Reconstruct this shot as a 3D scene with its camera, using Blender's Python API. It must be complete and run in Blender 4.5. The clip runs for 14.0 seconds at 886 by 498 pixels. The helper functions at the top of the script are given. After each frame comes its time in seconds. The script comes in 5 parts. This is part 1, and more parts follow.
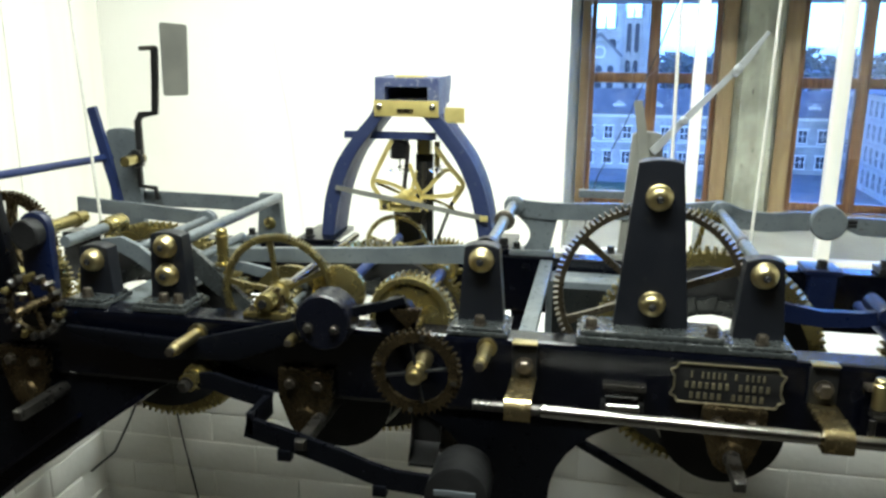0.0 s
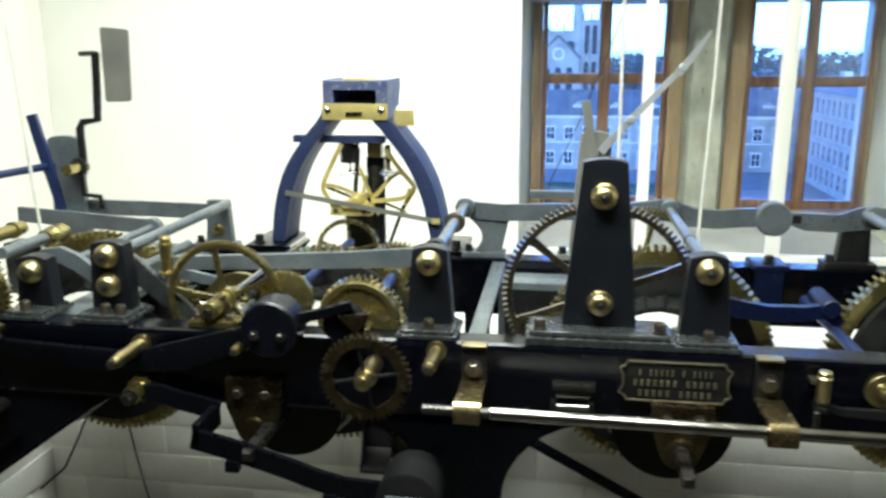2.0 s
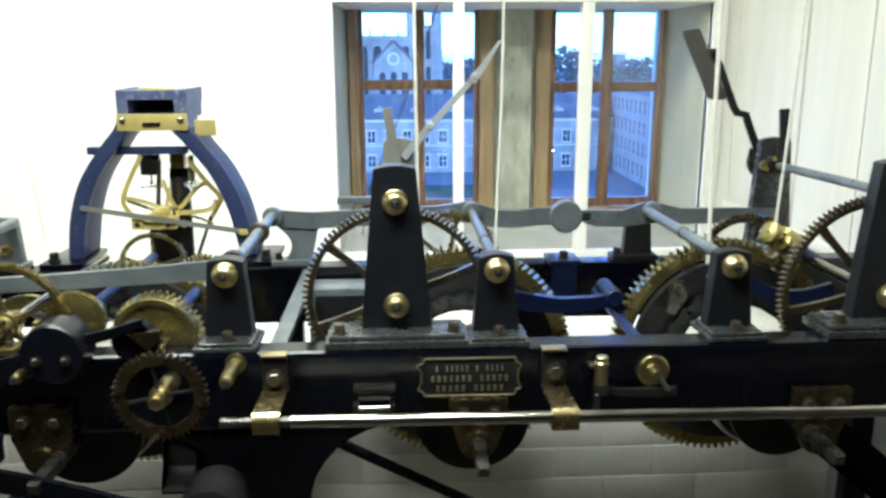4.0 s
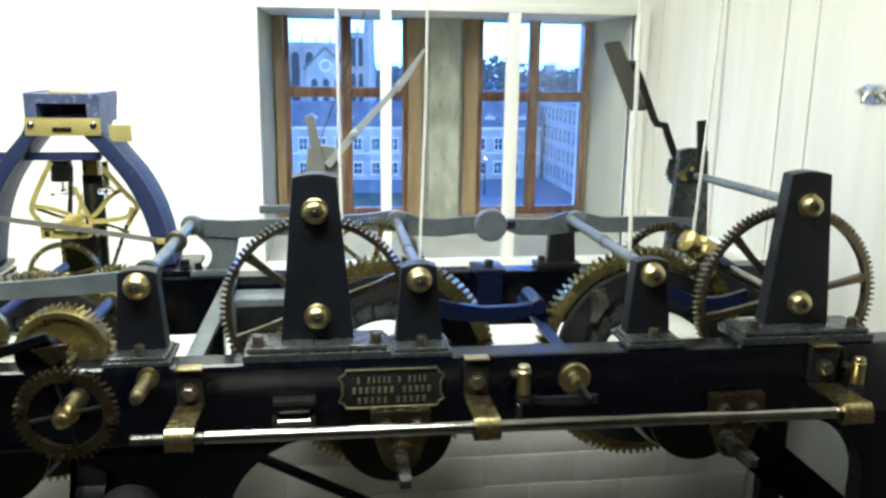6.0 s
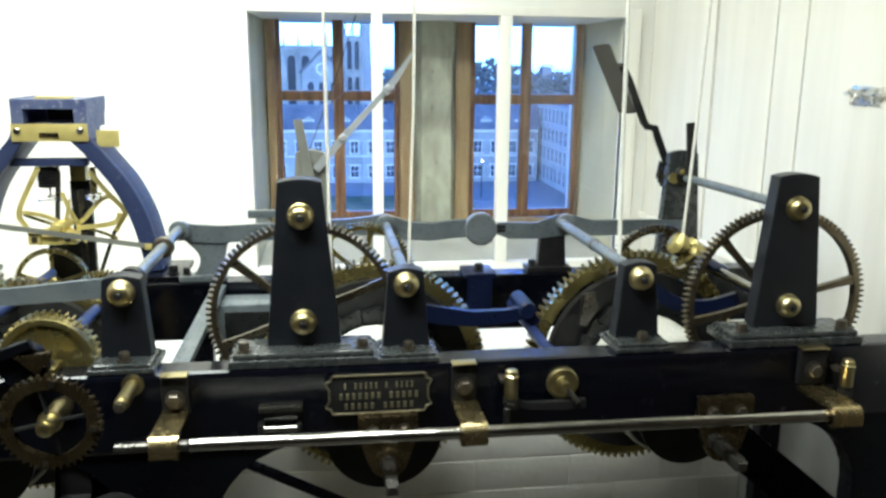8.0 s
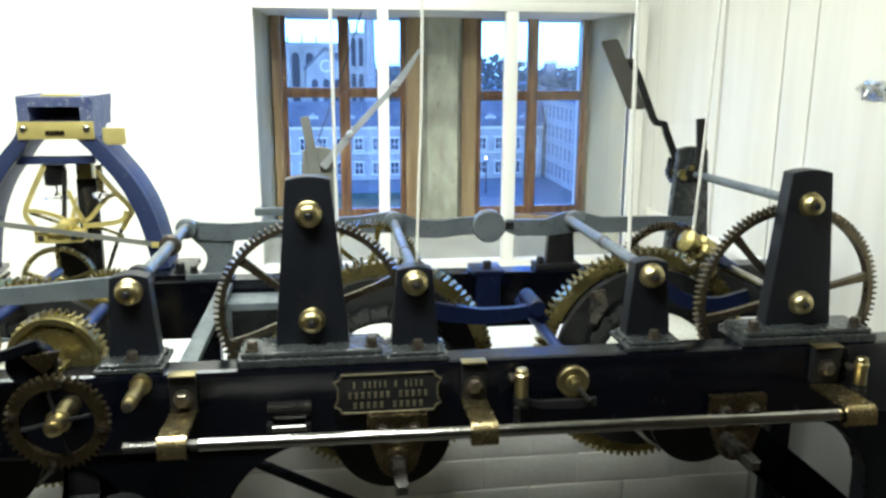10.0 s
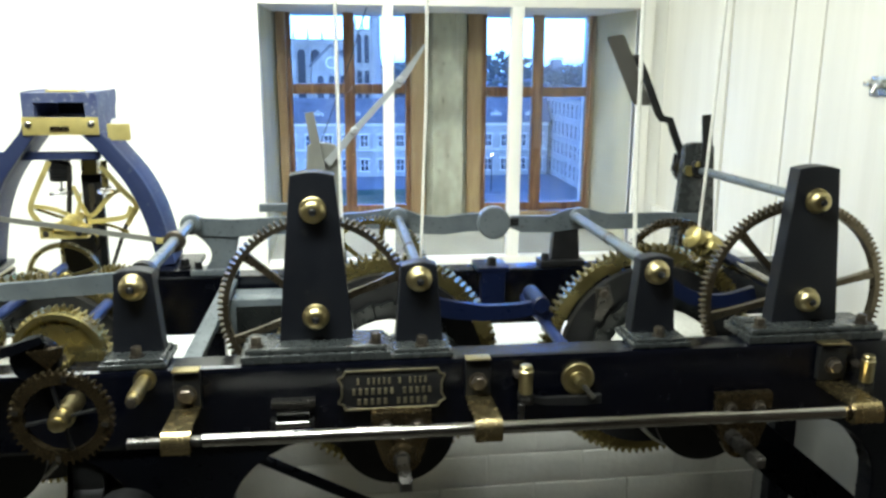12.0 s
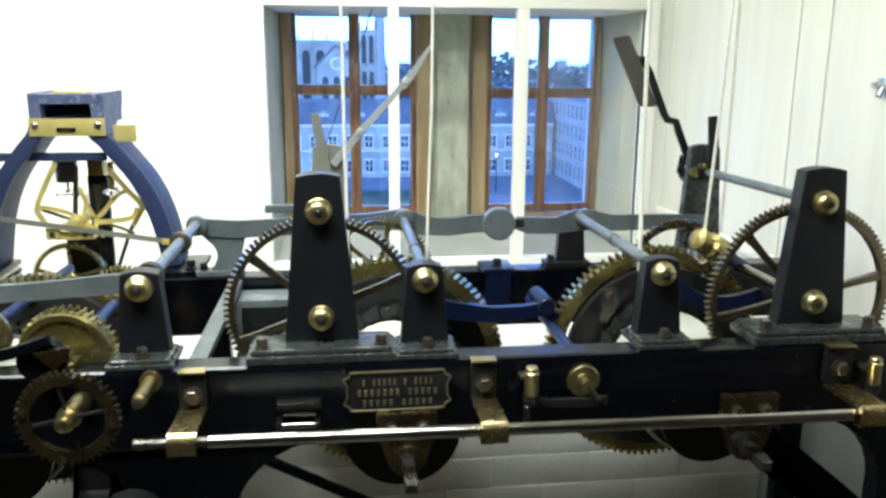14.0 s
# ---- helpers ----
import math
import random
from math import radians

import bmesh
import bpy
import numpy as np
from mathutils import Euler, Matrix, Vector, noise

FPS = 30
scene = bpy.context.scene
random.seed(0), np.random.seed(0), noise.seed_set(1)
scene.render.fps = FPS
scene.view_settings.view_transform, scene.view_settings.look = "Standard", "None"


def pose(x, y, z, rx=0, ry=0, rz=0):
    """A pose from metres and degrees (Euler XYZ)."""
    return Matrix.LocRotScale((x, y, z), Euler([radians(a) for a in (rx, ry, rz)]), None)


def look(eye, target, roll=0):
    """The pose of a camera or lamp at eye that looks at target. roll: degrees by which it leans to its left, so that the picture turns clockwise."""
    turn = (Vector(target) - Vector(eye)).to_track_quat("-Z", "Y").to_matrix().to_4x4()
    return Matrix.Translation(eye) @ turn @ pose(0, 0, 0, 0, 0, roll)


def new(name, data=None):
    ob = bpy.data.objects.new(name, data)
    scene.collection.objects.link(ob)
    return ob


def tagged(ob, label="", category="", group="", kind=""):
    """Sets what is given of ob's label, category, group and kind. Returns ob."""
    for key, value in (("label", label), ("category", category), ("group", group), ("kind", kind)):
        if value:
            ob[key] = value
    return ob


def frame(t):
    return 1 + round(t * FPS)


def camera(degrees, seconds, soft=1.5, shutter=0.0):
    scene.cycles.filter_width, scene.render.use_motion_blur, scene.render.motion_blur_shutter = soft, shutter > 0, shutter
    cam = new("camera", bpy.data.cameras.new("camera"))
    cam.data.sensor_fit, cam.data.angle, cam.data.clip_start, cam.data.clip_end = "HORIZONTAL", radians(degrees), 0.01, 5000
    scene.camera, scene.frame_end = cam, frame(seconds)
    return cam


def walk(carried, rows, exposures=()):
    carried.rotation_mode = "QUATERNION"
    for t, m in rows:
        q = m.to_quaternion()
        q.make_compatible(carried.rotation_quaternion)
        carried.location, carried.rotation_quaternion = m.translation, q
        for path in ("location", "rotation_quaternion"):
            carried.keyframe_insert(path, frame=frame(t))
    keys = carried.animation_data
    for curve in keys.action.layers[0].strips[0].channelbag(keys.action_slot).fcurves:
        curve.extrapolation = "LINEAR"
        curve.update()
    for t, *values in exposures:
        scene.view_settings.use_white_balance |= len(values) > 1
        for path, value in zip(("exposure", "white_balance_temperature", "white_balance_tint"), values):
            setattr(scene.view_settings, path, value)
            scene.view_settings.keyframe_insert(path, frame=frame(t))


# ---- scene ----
cam = camera(58.2, 14.0, 2.7, 0.5)
PATH = [
    (0, (-0.099, -0.045, 1.678), (-0.47, 1.86, 1.197), 0.4),
    (0.5, (-0.1, -0.046, 1.678), (-0.467, 1.861, 1.199), 0.5),
    (1, (-0.097, -0.038, 1.676), (-0.456, 1.87, 1.199), 0.2),
    (1.5, (-0.087, -0.031, 1.675), (-0.428, 1.882, 1.202), -0.2),
    (2, (-0.072, -0.029, 1.675), (-0.355, 1.893, 1.202), -0.2),
    (2.5, (-0.044, -0.033, 1.679), (-0.195, 1.904, 1.205), -0.4),
    (3, (-0.022, -0.042, 1.684), (-0.058, 1.901, 1.209), -0.3),
    (3.5, (-0.003, -0.048, 1.686), (0.035, 1.896, 1.215), -0.3),
    (4, (0.012, -0.047, 1.683), (0.116, 1.896, 1.22), -0.2),
    (6.5, (0.038, -0.033, 1.683), (0.322, 1.897, 1.242), 0.7),
    (7, (0.045, -0.032, 1.684), (0.331, 1.898, 1.245), 0.5),
    (7.5, (0.046, -0.032, 1.685), (0.332, 1.899, 1.247), 0.5),
    (8, (0.051, -0.031, 1.685), (0.329, 1.901, 1.248), 0.5),
    (10.5, (0.044, -0.015, 1.684), (0.309, 1.916, 1.234), 0.3),
    (11, (0.045, -0.013, 1.684), (0.307, 1.917, 1.23), 0.3),
    (11.5, (0.047, -0.013, 1.683), (0.304, 1.918, 1.229), 0.3),
    (12, (0.047, -0.015, 1.682), (0.3, 1.917, 1.229), 0.3),
    (12.5, (0.048, -0.018, 1.684), (0.296, 1.914, 1.23), 0.2),
    (13, (0.049, -0.018, 1.685), (0.294, 1.915, 1.233), 0.2),
    (13.5, (0.049, -0.014, 1.684), (0.29, 1.919, 1.234), 0.2),
    (14, (0.045, -0.014, 1.683), (0.287, 1.92, 1.232), 0.3),
]
walk(cam, [(t, look(e, g, r)) for t, e, g, r in PATH])

# ---- world and light ----
world = bpy.data.worlds.new("dusk_sky")
scene.world = world
world.use_nodes = True
wn, wl = world.node_tree.nodes, world.node_tree.links
sky = wn.new("ShaderNodeTexSky")
sky.sky_type, sky.sun_disc = "NISHITA", False
sky.sun_elevation, sky.sun_rotation = radians(14), radians(180)
tint = wn.new("ShaderNodeMix")
tint.data_type, tint.blend_type = "RGBA", "MULTIPLY"
tint.inputs[0].default_value, tint.inputs[7].default_value = 1.0, (0.26, 0.6, 1.62, 1)
wl.new(sky.outputs["Color"], tint.inputs[6])
wl.new(tint.outputs[2], wn["Background"].inputs["Color"])
wn["Background"].inputs["Strength"].default_value = 1.05


def area_lamp(name, m, sx, sy, watts, colour):
    d = bpy.data.lights.new(name, "AREA")
    d.shape, d.size, d.size_y, d.energy, d.color = "RECTANGLE", sx, sy, watts, colour
    ob = new(name, d)
    ob.matrix_world = m
    return ob


area_lamp("ceiling_tube", pose(-0.5, 2.16, 2.72, 0, 0, 0), 1.5, 0.25, 42, (0.92, 1.0, 0.96))
area_lamp("ceiling_tube", pose(-0.35, 0.68, 2.72, 0, 0, 0), 1.5, 0.25, 74, (0.92, 1.0, 0.96))


# ---- materials ----
def material(name, colour, rough=0.5, metal=0.0, colour2=None, scale=20.0, bump=0.0, bump_scale=60.0, spots=0.0, spot_colour=(0.1, 0.08, 0.06),
             coat=0.0, stretch=(1, 1, 1), rough_var=0.12, island=False, spec=0.5):
    m = bpy.data.materials.new(name)
    m.use_nodes = True
    n, l = m.node_tree.nodes, m.node_tree.links
    b = n["Principled BSDF"]
    b.inputs["Metallic"].default_value = metal
    b.inputs["Coat Weight"].default_value = coat
    b.inputs["Specular IOR Level"].default_value = spec
    tc, mp = n.new("ShaderNodeTexCoord"), n.new("ShaderNodeMapping")
    mp.inputs["Scale"].default_value = stretch
    l.new(tc.outputs["Object"], mp.inputs["Vector"])

    def noise_tex(s, detail=4.0):
        t = n.new("ShaderNodeTexNoise")
        t.inputs["Scale"].default_value, t.inputs["Detail"].default_value = s, detail
        l.new(mp.outputs["Vector"], t.inputs["Vector"])
        return t

    def mixed(fac, a, c):
        x = n.new("ShaderNodeMix")
        x.data_type = "RGBA"
        l.new(fac, x.inputs[0])
        for sock, v in ((x.inputs[6], a), (x.inputs[7], c)):
            if isinstance(v, tuple):
                sock.default_value = (*v, 1)
            else:
                l.new(v, sock)
        return x.outputs[2]

    big = noise_tex(scale)
    ramp = n.new("ShaderNodeMapRange")
    ramp.inputs[1].default_value, ramp.inputs[2].default_value = 0.32, 0.68
    l.new(big.outputs[0], ramp.inputs[0])
    out = mixed(ramp.outputs[0], colour, colour2 or tuple(c * 0.8 for c in colour))
    if spots:
        sp = noise_tex(scale * 4.3, 6.0)
        r2 = n.new("ShaderNodeMapRange")
        r2.inputs[1].default_value, r2.inputs[2].default_value = 0.72 - spots * 0.3, 0.8 - spots * 0.2
        l.new(sp.outputs[0], r2.inputs[0])
        out = mixed(r2.outputs[0], out, spot_colour)
    if island:
        g = n.new("ShaderNodeObjectInfo")
        hv = n.new("ShaderNodeHueSaturation")
        r4 = n.new("ShaderNodeMapRange")
        r4.inputs[3].default_value, r4.inputs[4].default_value = 0.93, 1.05
        l.new(g.outputs["Random"], r4.inputs[0])
        l.new(r4.outputs[0], hv.inputs["Value"])
        l.new(out, hv.inputs["Color"])
        out = hv.outputs["Color"]
    l.new(out, b.inputs["Base Color"])
    fine = noise_tex(bump_scale, 5.0)
    r3 = n.new("ShaderNodeMapRange")
    r3.inputs[3].default_value, r3.inputs[4].default_value = max(0.03, rough - rough_var), min(1.0, rough + rough_var)
    l.new(fine.outputs[0], r3.inputs[0])
    l.new(r3.outputs[0], b.inputs["Roughness"])
    if bump:
        bp = n.new("ShaderNodeBump")
        bp.inputs["Strength"].default_value, bp.inputs["Distance"].default_value = bump, 0.004
        l.new(fine.outputs[0], bp.inputs["Height"])
        l.new(bp.outputs["Normal"], b.inputs["Normal"])
    return m


BLACK = material("black_enamel", (0.0035, 0.004, 0.006), 0.3, colour2=(0.0022, 0.0026, 0.004), scale=9, bump=0.05, bump_scale=45, spots=0.05, spot_colour=(0.016, 0.016, 0.016), spec=0.18)
BEDBLUE = material("dark_blue_enamel", (0.0008, 0.0013, 0.0042), 0.24, colour2=(0.0005, 0.0009, 0.0028), scale=7, bump=0.06, bump_scale=30, spots=0.06, spot_colour=(0.005, 0.006, 0.008), spec=0.65, rough_var=0.1)
BLUE = material("blue_enamel", (0.018, 0.031, 0.1), 0.3, colour2=(0.013, 0.023, 0.075), scale=9, bump=0.02, bump_scale=140, spots=0.06, spot_colour=(0.05, 0.06, 0.09), spec=0.35, rough_var=0.06)
COCKBLUE = material("worn_blue_paint", (0.02, 0.031, 0.09), 0.55, colour2=(0.03, 0.042, 0.1), scale=12, bump=0.04, bump_scale=140, spots=0.34, spot_colour=(0.09, 0.1, 0.135), spec=0.25, rough_var=0.14)
NAVY = material("navy_enamel", (0.0045, 0.0088, 0.033), 0.3, colour2=(0.003, 0.006, 0.023), scale=10, bump=0.012, bump_scale=120, spec=0.45, rough_var=0.08)
GREY = material("blue_grey_steel_paint", (0.13, 0.148, 0.155), 0.3, colour2=(0.082, 0.096, 0.104), scale=14, bump=0.05, bump_scale=110, spots=0.18, spot_colour=(0.045, 0.045, 0.045), rough_var=0.1)
BRASS = material("old_brass", (0.42, 0.35, 0.14), 0.28, 0.9, colour2=(0.26, 0.21, 0.08), scale=14, bump=0.03, bump_scale=28, rough_var=0.14)
CLIPM = material("handled_brass", (0.5, 0.4, 0.21), 0.25, 0.97, colour2=(0.36, 0.27, 0.13), scale=22, bump=0.02, bump_scale=90)
DARKGREY = material("oily_dark_grey", (0.016, 0.018, 0.0175), 0.3, 0.2, colour2=(0.01, 0.0115, 0.011), scale=16, bump=0.06, bump_scale=80)
# Darker copy of FLYGREY, with the shade of the turned-away vane in its colour.
SHADEVANE = material("shaded_fly_sheet", (0.095, 0.09, 0.078), 0.5, colour2=(0.07, 0.066, 0.058), scale=10, bump=0.1, bump_scale=60)
LACQ = material("lacquered_brass", (0.78, 0.65, 0.24), 0.34, 0.4, colour2=(0.6, 0.49, 0.17), scale=20, bump=0.02, bump_scale=150, spots=0.06, spot_colour=(0.32, 0.24, 0.09))
WHEELM = material("oiled_wheel_metal", (0.2, 0.165, 0.11), 0.3, 0.9, colour2=(0.11, 0.09, 0.06), scale=20, bump=0.05, bump_scale=120, spots=0.12, spot_colour=(0.06, 0.05, 0.035))
LETTER = material("worn_raised_letters", (0.33, 0.29, 0.18), 0.34, 0.8, colour2=(0.19, 0.165, 0.11), scale=60)
BRIGHT = material("polished_brass", (0.55, 0.47, 0.26), 0.33, 1.0, colour2=(0.42, 0.35, 0.17), scale=25, bump=0.02, bump_scale=90, rough_var=0.08)
BRONZE = material("dull_bronze", (0.15, 0.112, 0.058), 0.27, 0.9, colour2=(0.065, 0.048, 0.027), scale=14, bump=0.1, bump_scale=70, spots=0.18, spot_colour=(0.035, 0.027, 0.019))
STEEL = material("bright_steel", (0.45, 0.43, 0.39), 0.2, 1.0, colour2=(0.32, 0.31, 0.28), scale=30, bump=0.05, bump_scale=120)
DULLSTEEL = material("dull_steel", (0.13, 0.122, 0.11), 0.3, 0.9, colour2=(0.07, 0.066, 0.06), scale=25, bump=0.15, bump_scale=80, spots=0.15)
FOOTM = material("grey_green_foot_paint", (0.036, 0.04, 0.039), 0.27, colour2=(0.022, 0.025, 0.025), scale=12, bump=0.02, bump_scale=60, spec=0.6)
STANDM = material("satin_black_stand_paint", (0.0075, 0.0087, 0.012), 0.4, colour2=(0.005, 0.0059, 0.0085), scale=9, bump=0.12, bump_scale=34, spots=0.12, spot_colour=(0.02, 0.02, 0.02), spec=0.45)
IRON = material("dark_iron", (0.02, 0.02, 0.02), 0.36, 0.2, colour2=(0.011, 0.011, 0.011), scale=18, bump=0.15, bump_scale=70, spec=0.3)
BOLTM = material("browned_bolt", (0.15, 0.13, 0.1), 0.36, 0.8, colour2=(0.075, 0.062, 0.048), scale=60, bump=0.1)
PLASTER = material("white_wall_paint", (0.8, 0.79, 0.74), 0.7, colour2=(0.75, 0.74, 0.68), scale=2.2, bump=0.25, bump_scale=25)
BRICKM = material("white_painted_brick", (0.8, 0.79, 0.73), 0.6, colour2=(0.73, 0.72, 0.66), scale=9, bump=0.5, bump_scale=45, spots=0.06, spot_colour=(0.5, 0.47, 0.4), island=True)
BOARDM = material("white_painted_board", (0.8, 0.78, 0.71), 0.5, colour2=(0.75, 0.73, 0.66), scale=3, bump=0.15, bump_scale=18, stretch=(6, 6, 0.6))
CREAMBOARD = material("cream_painted_board", (0.7, 0.68, 0.61), 0.5, colour2=(0.64, 0.62, 0.55), scale=3, bump=0.2, bump_scale=18, stretch=(6, 6, 0.5), spots=0.05, spot_colour=(0.45, 0.42, 0.33))
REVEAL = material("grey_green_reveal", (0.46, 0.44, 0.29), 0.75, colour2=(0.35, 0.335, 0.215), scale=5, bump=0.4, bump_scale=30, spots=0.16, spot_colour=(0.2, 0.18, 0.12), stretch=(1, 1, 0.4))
STONE = material("weathered_stone", (0.46, 0.46, 0.34), 0.85, colour2=(0.25, 0.25, 0.185), scale=15, bump=1.0, bump_scale=42, spots=0.34, spot_colour=(0.07, 0.07, 0.05), stretch=(1, 1, 0.5))
WOOD = material("varnished_oak", (0.25, 0.135, 0.06), 0.35, colour2=(0.085, 0.036, 0.016), scale=9, bump=0.3, bump_scale=35, stretch=(5, 5, 0.6), spots=0.22, spot_colour=(0.035, 0.017, 0.009))
PALEWOOD = material("faded_oak_jamb", (0.36, 0.26, 0.13), 0.45, colour2=(0.2, 0.12, 0.055), scale=5, bump=0.3, bump_scale=35, stretch=(4, 4, 0.5), spots=0.24, spot_colour=(0.08, 0.04, 0.02))
FLOORM = material("darkened_unseen_floor", (0.075, 0.068, 0.056), 0.6, colour2=(0.05, 0.045, 0.037), scale=4, bump=0.4, bump_scale=30, stretch=(0.7, 5, 5))
ROPEM = material("steel_line", (0.74, 0.73, 0.66), 0.5, 0.0, colour2=(0.58, 0.57, 0.5), scale=300, bump=0.6, bump_scale=500)
CABLE = material("black_cable", (0.02, 0.02, 0.02), 0.5)
WEIGHTM = material("satin_blue_black", (0.004, 0.0045, 0.009), 0.3, colour2=(0.003, 0.0035, 0.006), scale=14, bump=0.03, bump_scale=150, spec=0.35)
HEADM = material("chalky_worn_blue_paint", (0.05, 0.068, 0.17), 0.45, colour2=(0.11, 0.13, 0.22), scale=22, bump=0.05, bump_scale=120, spots=0.45, spot_colour=(0.3, 0.31, 0.35))
# Mottled grey-olive, much darker than the wall plaster.
SILLM = material("grey_olive_sill", (0.3, 0.295, 0.235), 0.85, colour2=(0.21, 0.205, 0.165), scale=9, bump=0.5, bump_scale=40, spots=0.2, spot_colour=(0.13, 0.12, 0.1))
PALESTEEL = material("pale_fly_steel", (0.46, 0.48, 0.48), 0.4, 0.3, colour2=(0.36, 0.38, 0.38), scale=20, bump=0.05, bump_scale=90)
CHROME = material("chrome", (0.74, 0.72, 0.66), 0.28, 1.0, bump=0.03, bump_scale=60)
FLYGREY = material("grey_fly_sheet", (0.21, 0.21, 0.18), 0.45, colour2=(0.16, 0.16, 0.14), scale=10, bump=0.1, bump_scale=60)


def glass(name, rough=0.0):
    m = bpy.data.materials.new(name)
    m.use_nodes = True
    b = m.node_tree.nodes["Principled BSDF"]
    b.inputs["Transmission Weight"].default_value, b.inputs["IOR"].default_value = 1.0, 1.45
    b.inputs["Roughness"].default_value, b.inputs["Base Color"].default_value = rough, (0.97, 0.98, 1, 1)
    return m


GLASS = glass("window_glass")


# ---- builders ----
def box(bm, x0, x1, y0, y1, z0, z1, bevel=0.0, m=None):
    v = [bm.verts.new((x, y, z)) for x in (x0, x1) for y in (y0, y1) for z in (z0, z1)]
    f = [bm.faces.new([v[i] for i in q]) for q in ((0, 1, 3, 2), (4, 6, 7, 5), (0, 4, 5, 1), (2, 3, 7, 6), (0, 2, 6, 4), (1, 5, 7, 3))]
    if bevel:
        bmesh.ops.bevel(bm, geom=list({e for q in f for e in q.edges}), offset=bevel, segments=2, affect="EDGES", profile=0.6)
    elif m:
        bmesh.ops.transform(bm, matrix=m, verts=v)
    return v


def prism(bm, outline, y0, y1, bevel=0.0):
    """An outline of (x, z), run from y0 to y1."""
    a = [bm.verts.new((x, y0, z)) for x, z in outline]
    b = [bm.verts.new((x, y1, z)) for x, z in outline]
    n = len(a)
    fs = [bm.faces.new(a), bm.faces.new(b[::-1])]
    fs += [bm.faces.new((a[i], b[i], b[(i + 1) % n], a[(i + 1) % n])) for i in range(n)]
    bmesh.ops.recalc_face_normals(bm, faces=fs)
    if bevel:
        bmesh.ops.bevel(bm, geom=list({e for q in fs[:2] for e in q.edges}), offset=bevel, segments=2, affect="EDGES", profile=0.6)
    return a + b


def axes_of(d):
    d = Vector(d).normalized()
    u = d.orthogonal().normalized()
    if abs(d.y) > 0.9:
        u = Vector((1, 0, 0))
    return d, u, d.cross(u).normalized()


def lathe(bm, p, d, profile, seg=24, turn=0.0):
    """Turned shape: profile rows (distance along d from p, radius)."""
    d, u, w = axes_of(d)
    p = Vector(p)
    rings = []
    for s, r in profile:
        if r < 1e-6:
            rings.append([bm.verts.new(p + d * s)])
        else:
            rings.append([bm.verts.new(p + d * s + (u * math.cos(a) + w * math.sin(a)) * r) for a in (turn + 2 * math.pi * k / seg for k in range(seg))])
    fs = []
    for a, b in zip(rings, rings[1:]):
        for k in range(seg):
            q = [a[k % len(a)], a[(k + 1) % len(a)], b[(k + 1) % len(b)], b[k % len(b)]]
            q = list(dict.fromkeys(q))
            if len(q) > 2:
                fs.append(bm.faces.new(q))
    for ring in (rings[0], rings[-1]):
        if len(ring) > 2:
            fs.append(bm.faces.new(ring))
    bmesh.ops.recalc_face_normals(bm, faces=fs)
    return fs


def cyl(bm, p0, p1, r, seg=20, chamfer=0.0):
    d = Vector(p1) - Vector(p0)
    L = d.length
    c = chamfer
    prof = [(0, r - c), (c, r), (L - c, r), (L, r - c)] if c else [(0, r), (L, r)]
    return lathe(bm, p0, d, prof, seg)


def tube(bm, points, r, seg=10):
    """A bent round bar through points."""
    pts = [Vector(q) for q in points]
    rings = []
    side = None
    for i, q in enumerate(pts):
        d = (pts[min(i + 1, len(pts) - 1)] - pts[max(i - 1, 0)]).normalized()
        u = d.orthogonal().normalized() if side is None else (side - d * side.dot(d)).normalized()
        side = u
        w = d.cross(u)
        rings.append([bm.verts.new(q + (u * math.cos(a) + w * math.sin(a)) * r) for a in (2 * math.pi * k / seg for k in range(seg))])
    fs = [bm.faces.new((a[k], a[(k + 1) % seg], b[(k + 1) % seg], b[k])) for a, b in zip(rings, rings[1:]) for k in range(seg)]
    fs += [bm.faces.new(rings[0]), bm.faces.new(rings[-1])]
    bmesh.ops.recalc_face_normals(bm, faces=fs)


def strap(bm, points, y0, y1, half):
    """A flat bar of even width along (x, z) points, from y0 to y1 deep."""
    pts = [Vector((x, 0, z)) for x, z in points]
    up, lo = [], []
    hs = half if isinstance(half, (list, tuple)) else [half] * len(pts)
    for i, q in enumerate(pts):
        d = (pts[min(i + 1, len(pts) - 1)] - pts[max(i - 1, 0)]).normalized()
        nrm = Vector((-d.z, 0, d.x))
        up.append((q.x + nrm.x * hs[i], q.z + nrm.z * hs[i]))
        lo.append((q.x - nrm.x * hs[i], q.z - nrm.z * hs[i]))
    return prism(bm, up + lo[::-1], y0, y1)


def ring_gear(bm, c, y0, y1, r_out, r_in, teeth, depth, phase=0.0, lean=0.0):
    """A toothed rim about the point c = (x, z): r_out to the tips, r_in inside."""
    cx, cz = c
    root = r_out - depth
    outer = []
    for k in range(teeth):
        a0 = 2 * math.pi * (k + phase) / teeth
        st = 2 * math.pi / teeth
        for da, r in ((0.0, root), (0.24, root), (0.36 + lean, r_out), (0.62 + lean, r_out), (0.76, root)):
            outer.append((cx + r * math.cos(a0 + da * st), cz + r * math.sin(a0 + da * st)))
    n = len(outer)
    inner = [(cx + r_in * math.cos(2 * math.pi * (i // 5 + (0, 0.24, 0.36, 0.62, 0.76)[i % 5] + phase) / teeth), cz + r_in * math.sin(2 * math.pi * (i // 5 + (0, 0.24, 0.36, 0.62, 0.76)[i % 5] + phase) / teeth)) for i in range(n)]
    loops = [[bm.verts.new((x, y, z)) for x, z in pts] for pts, y in ((outer, y0), (outer, y1), (inner, y1), (inner, y0))]
    fs = []
    for a, b in zip(loops, loops[1:] + loops[:1]):
        fs += [bm.faces.new((a[i], a[(i + 1) % n], b[(i + 1) % n], b[i])) for i in range(n)]
    bmesh.ops.recalc_face_normals(bm, faces=fs)


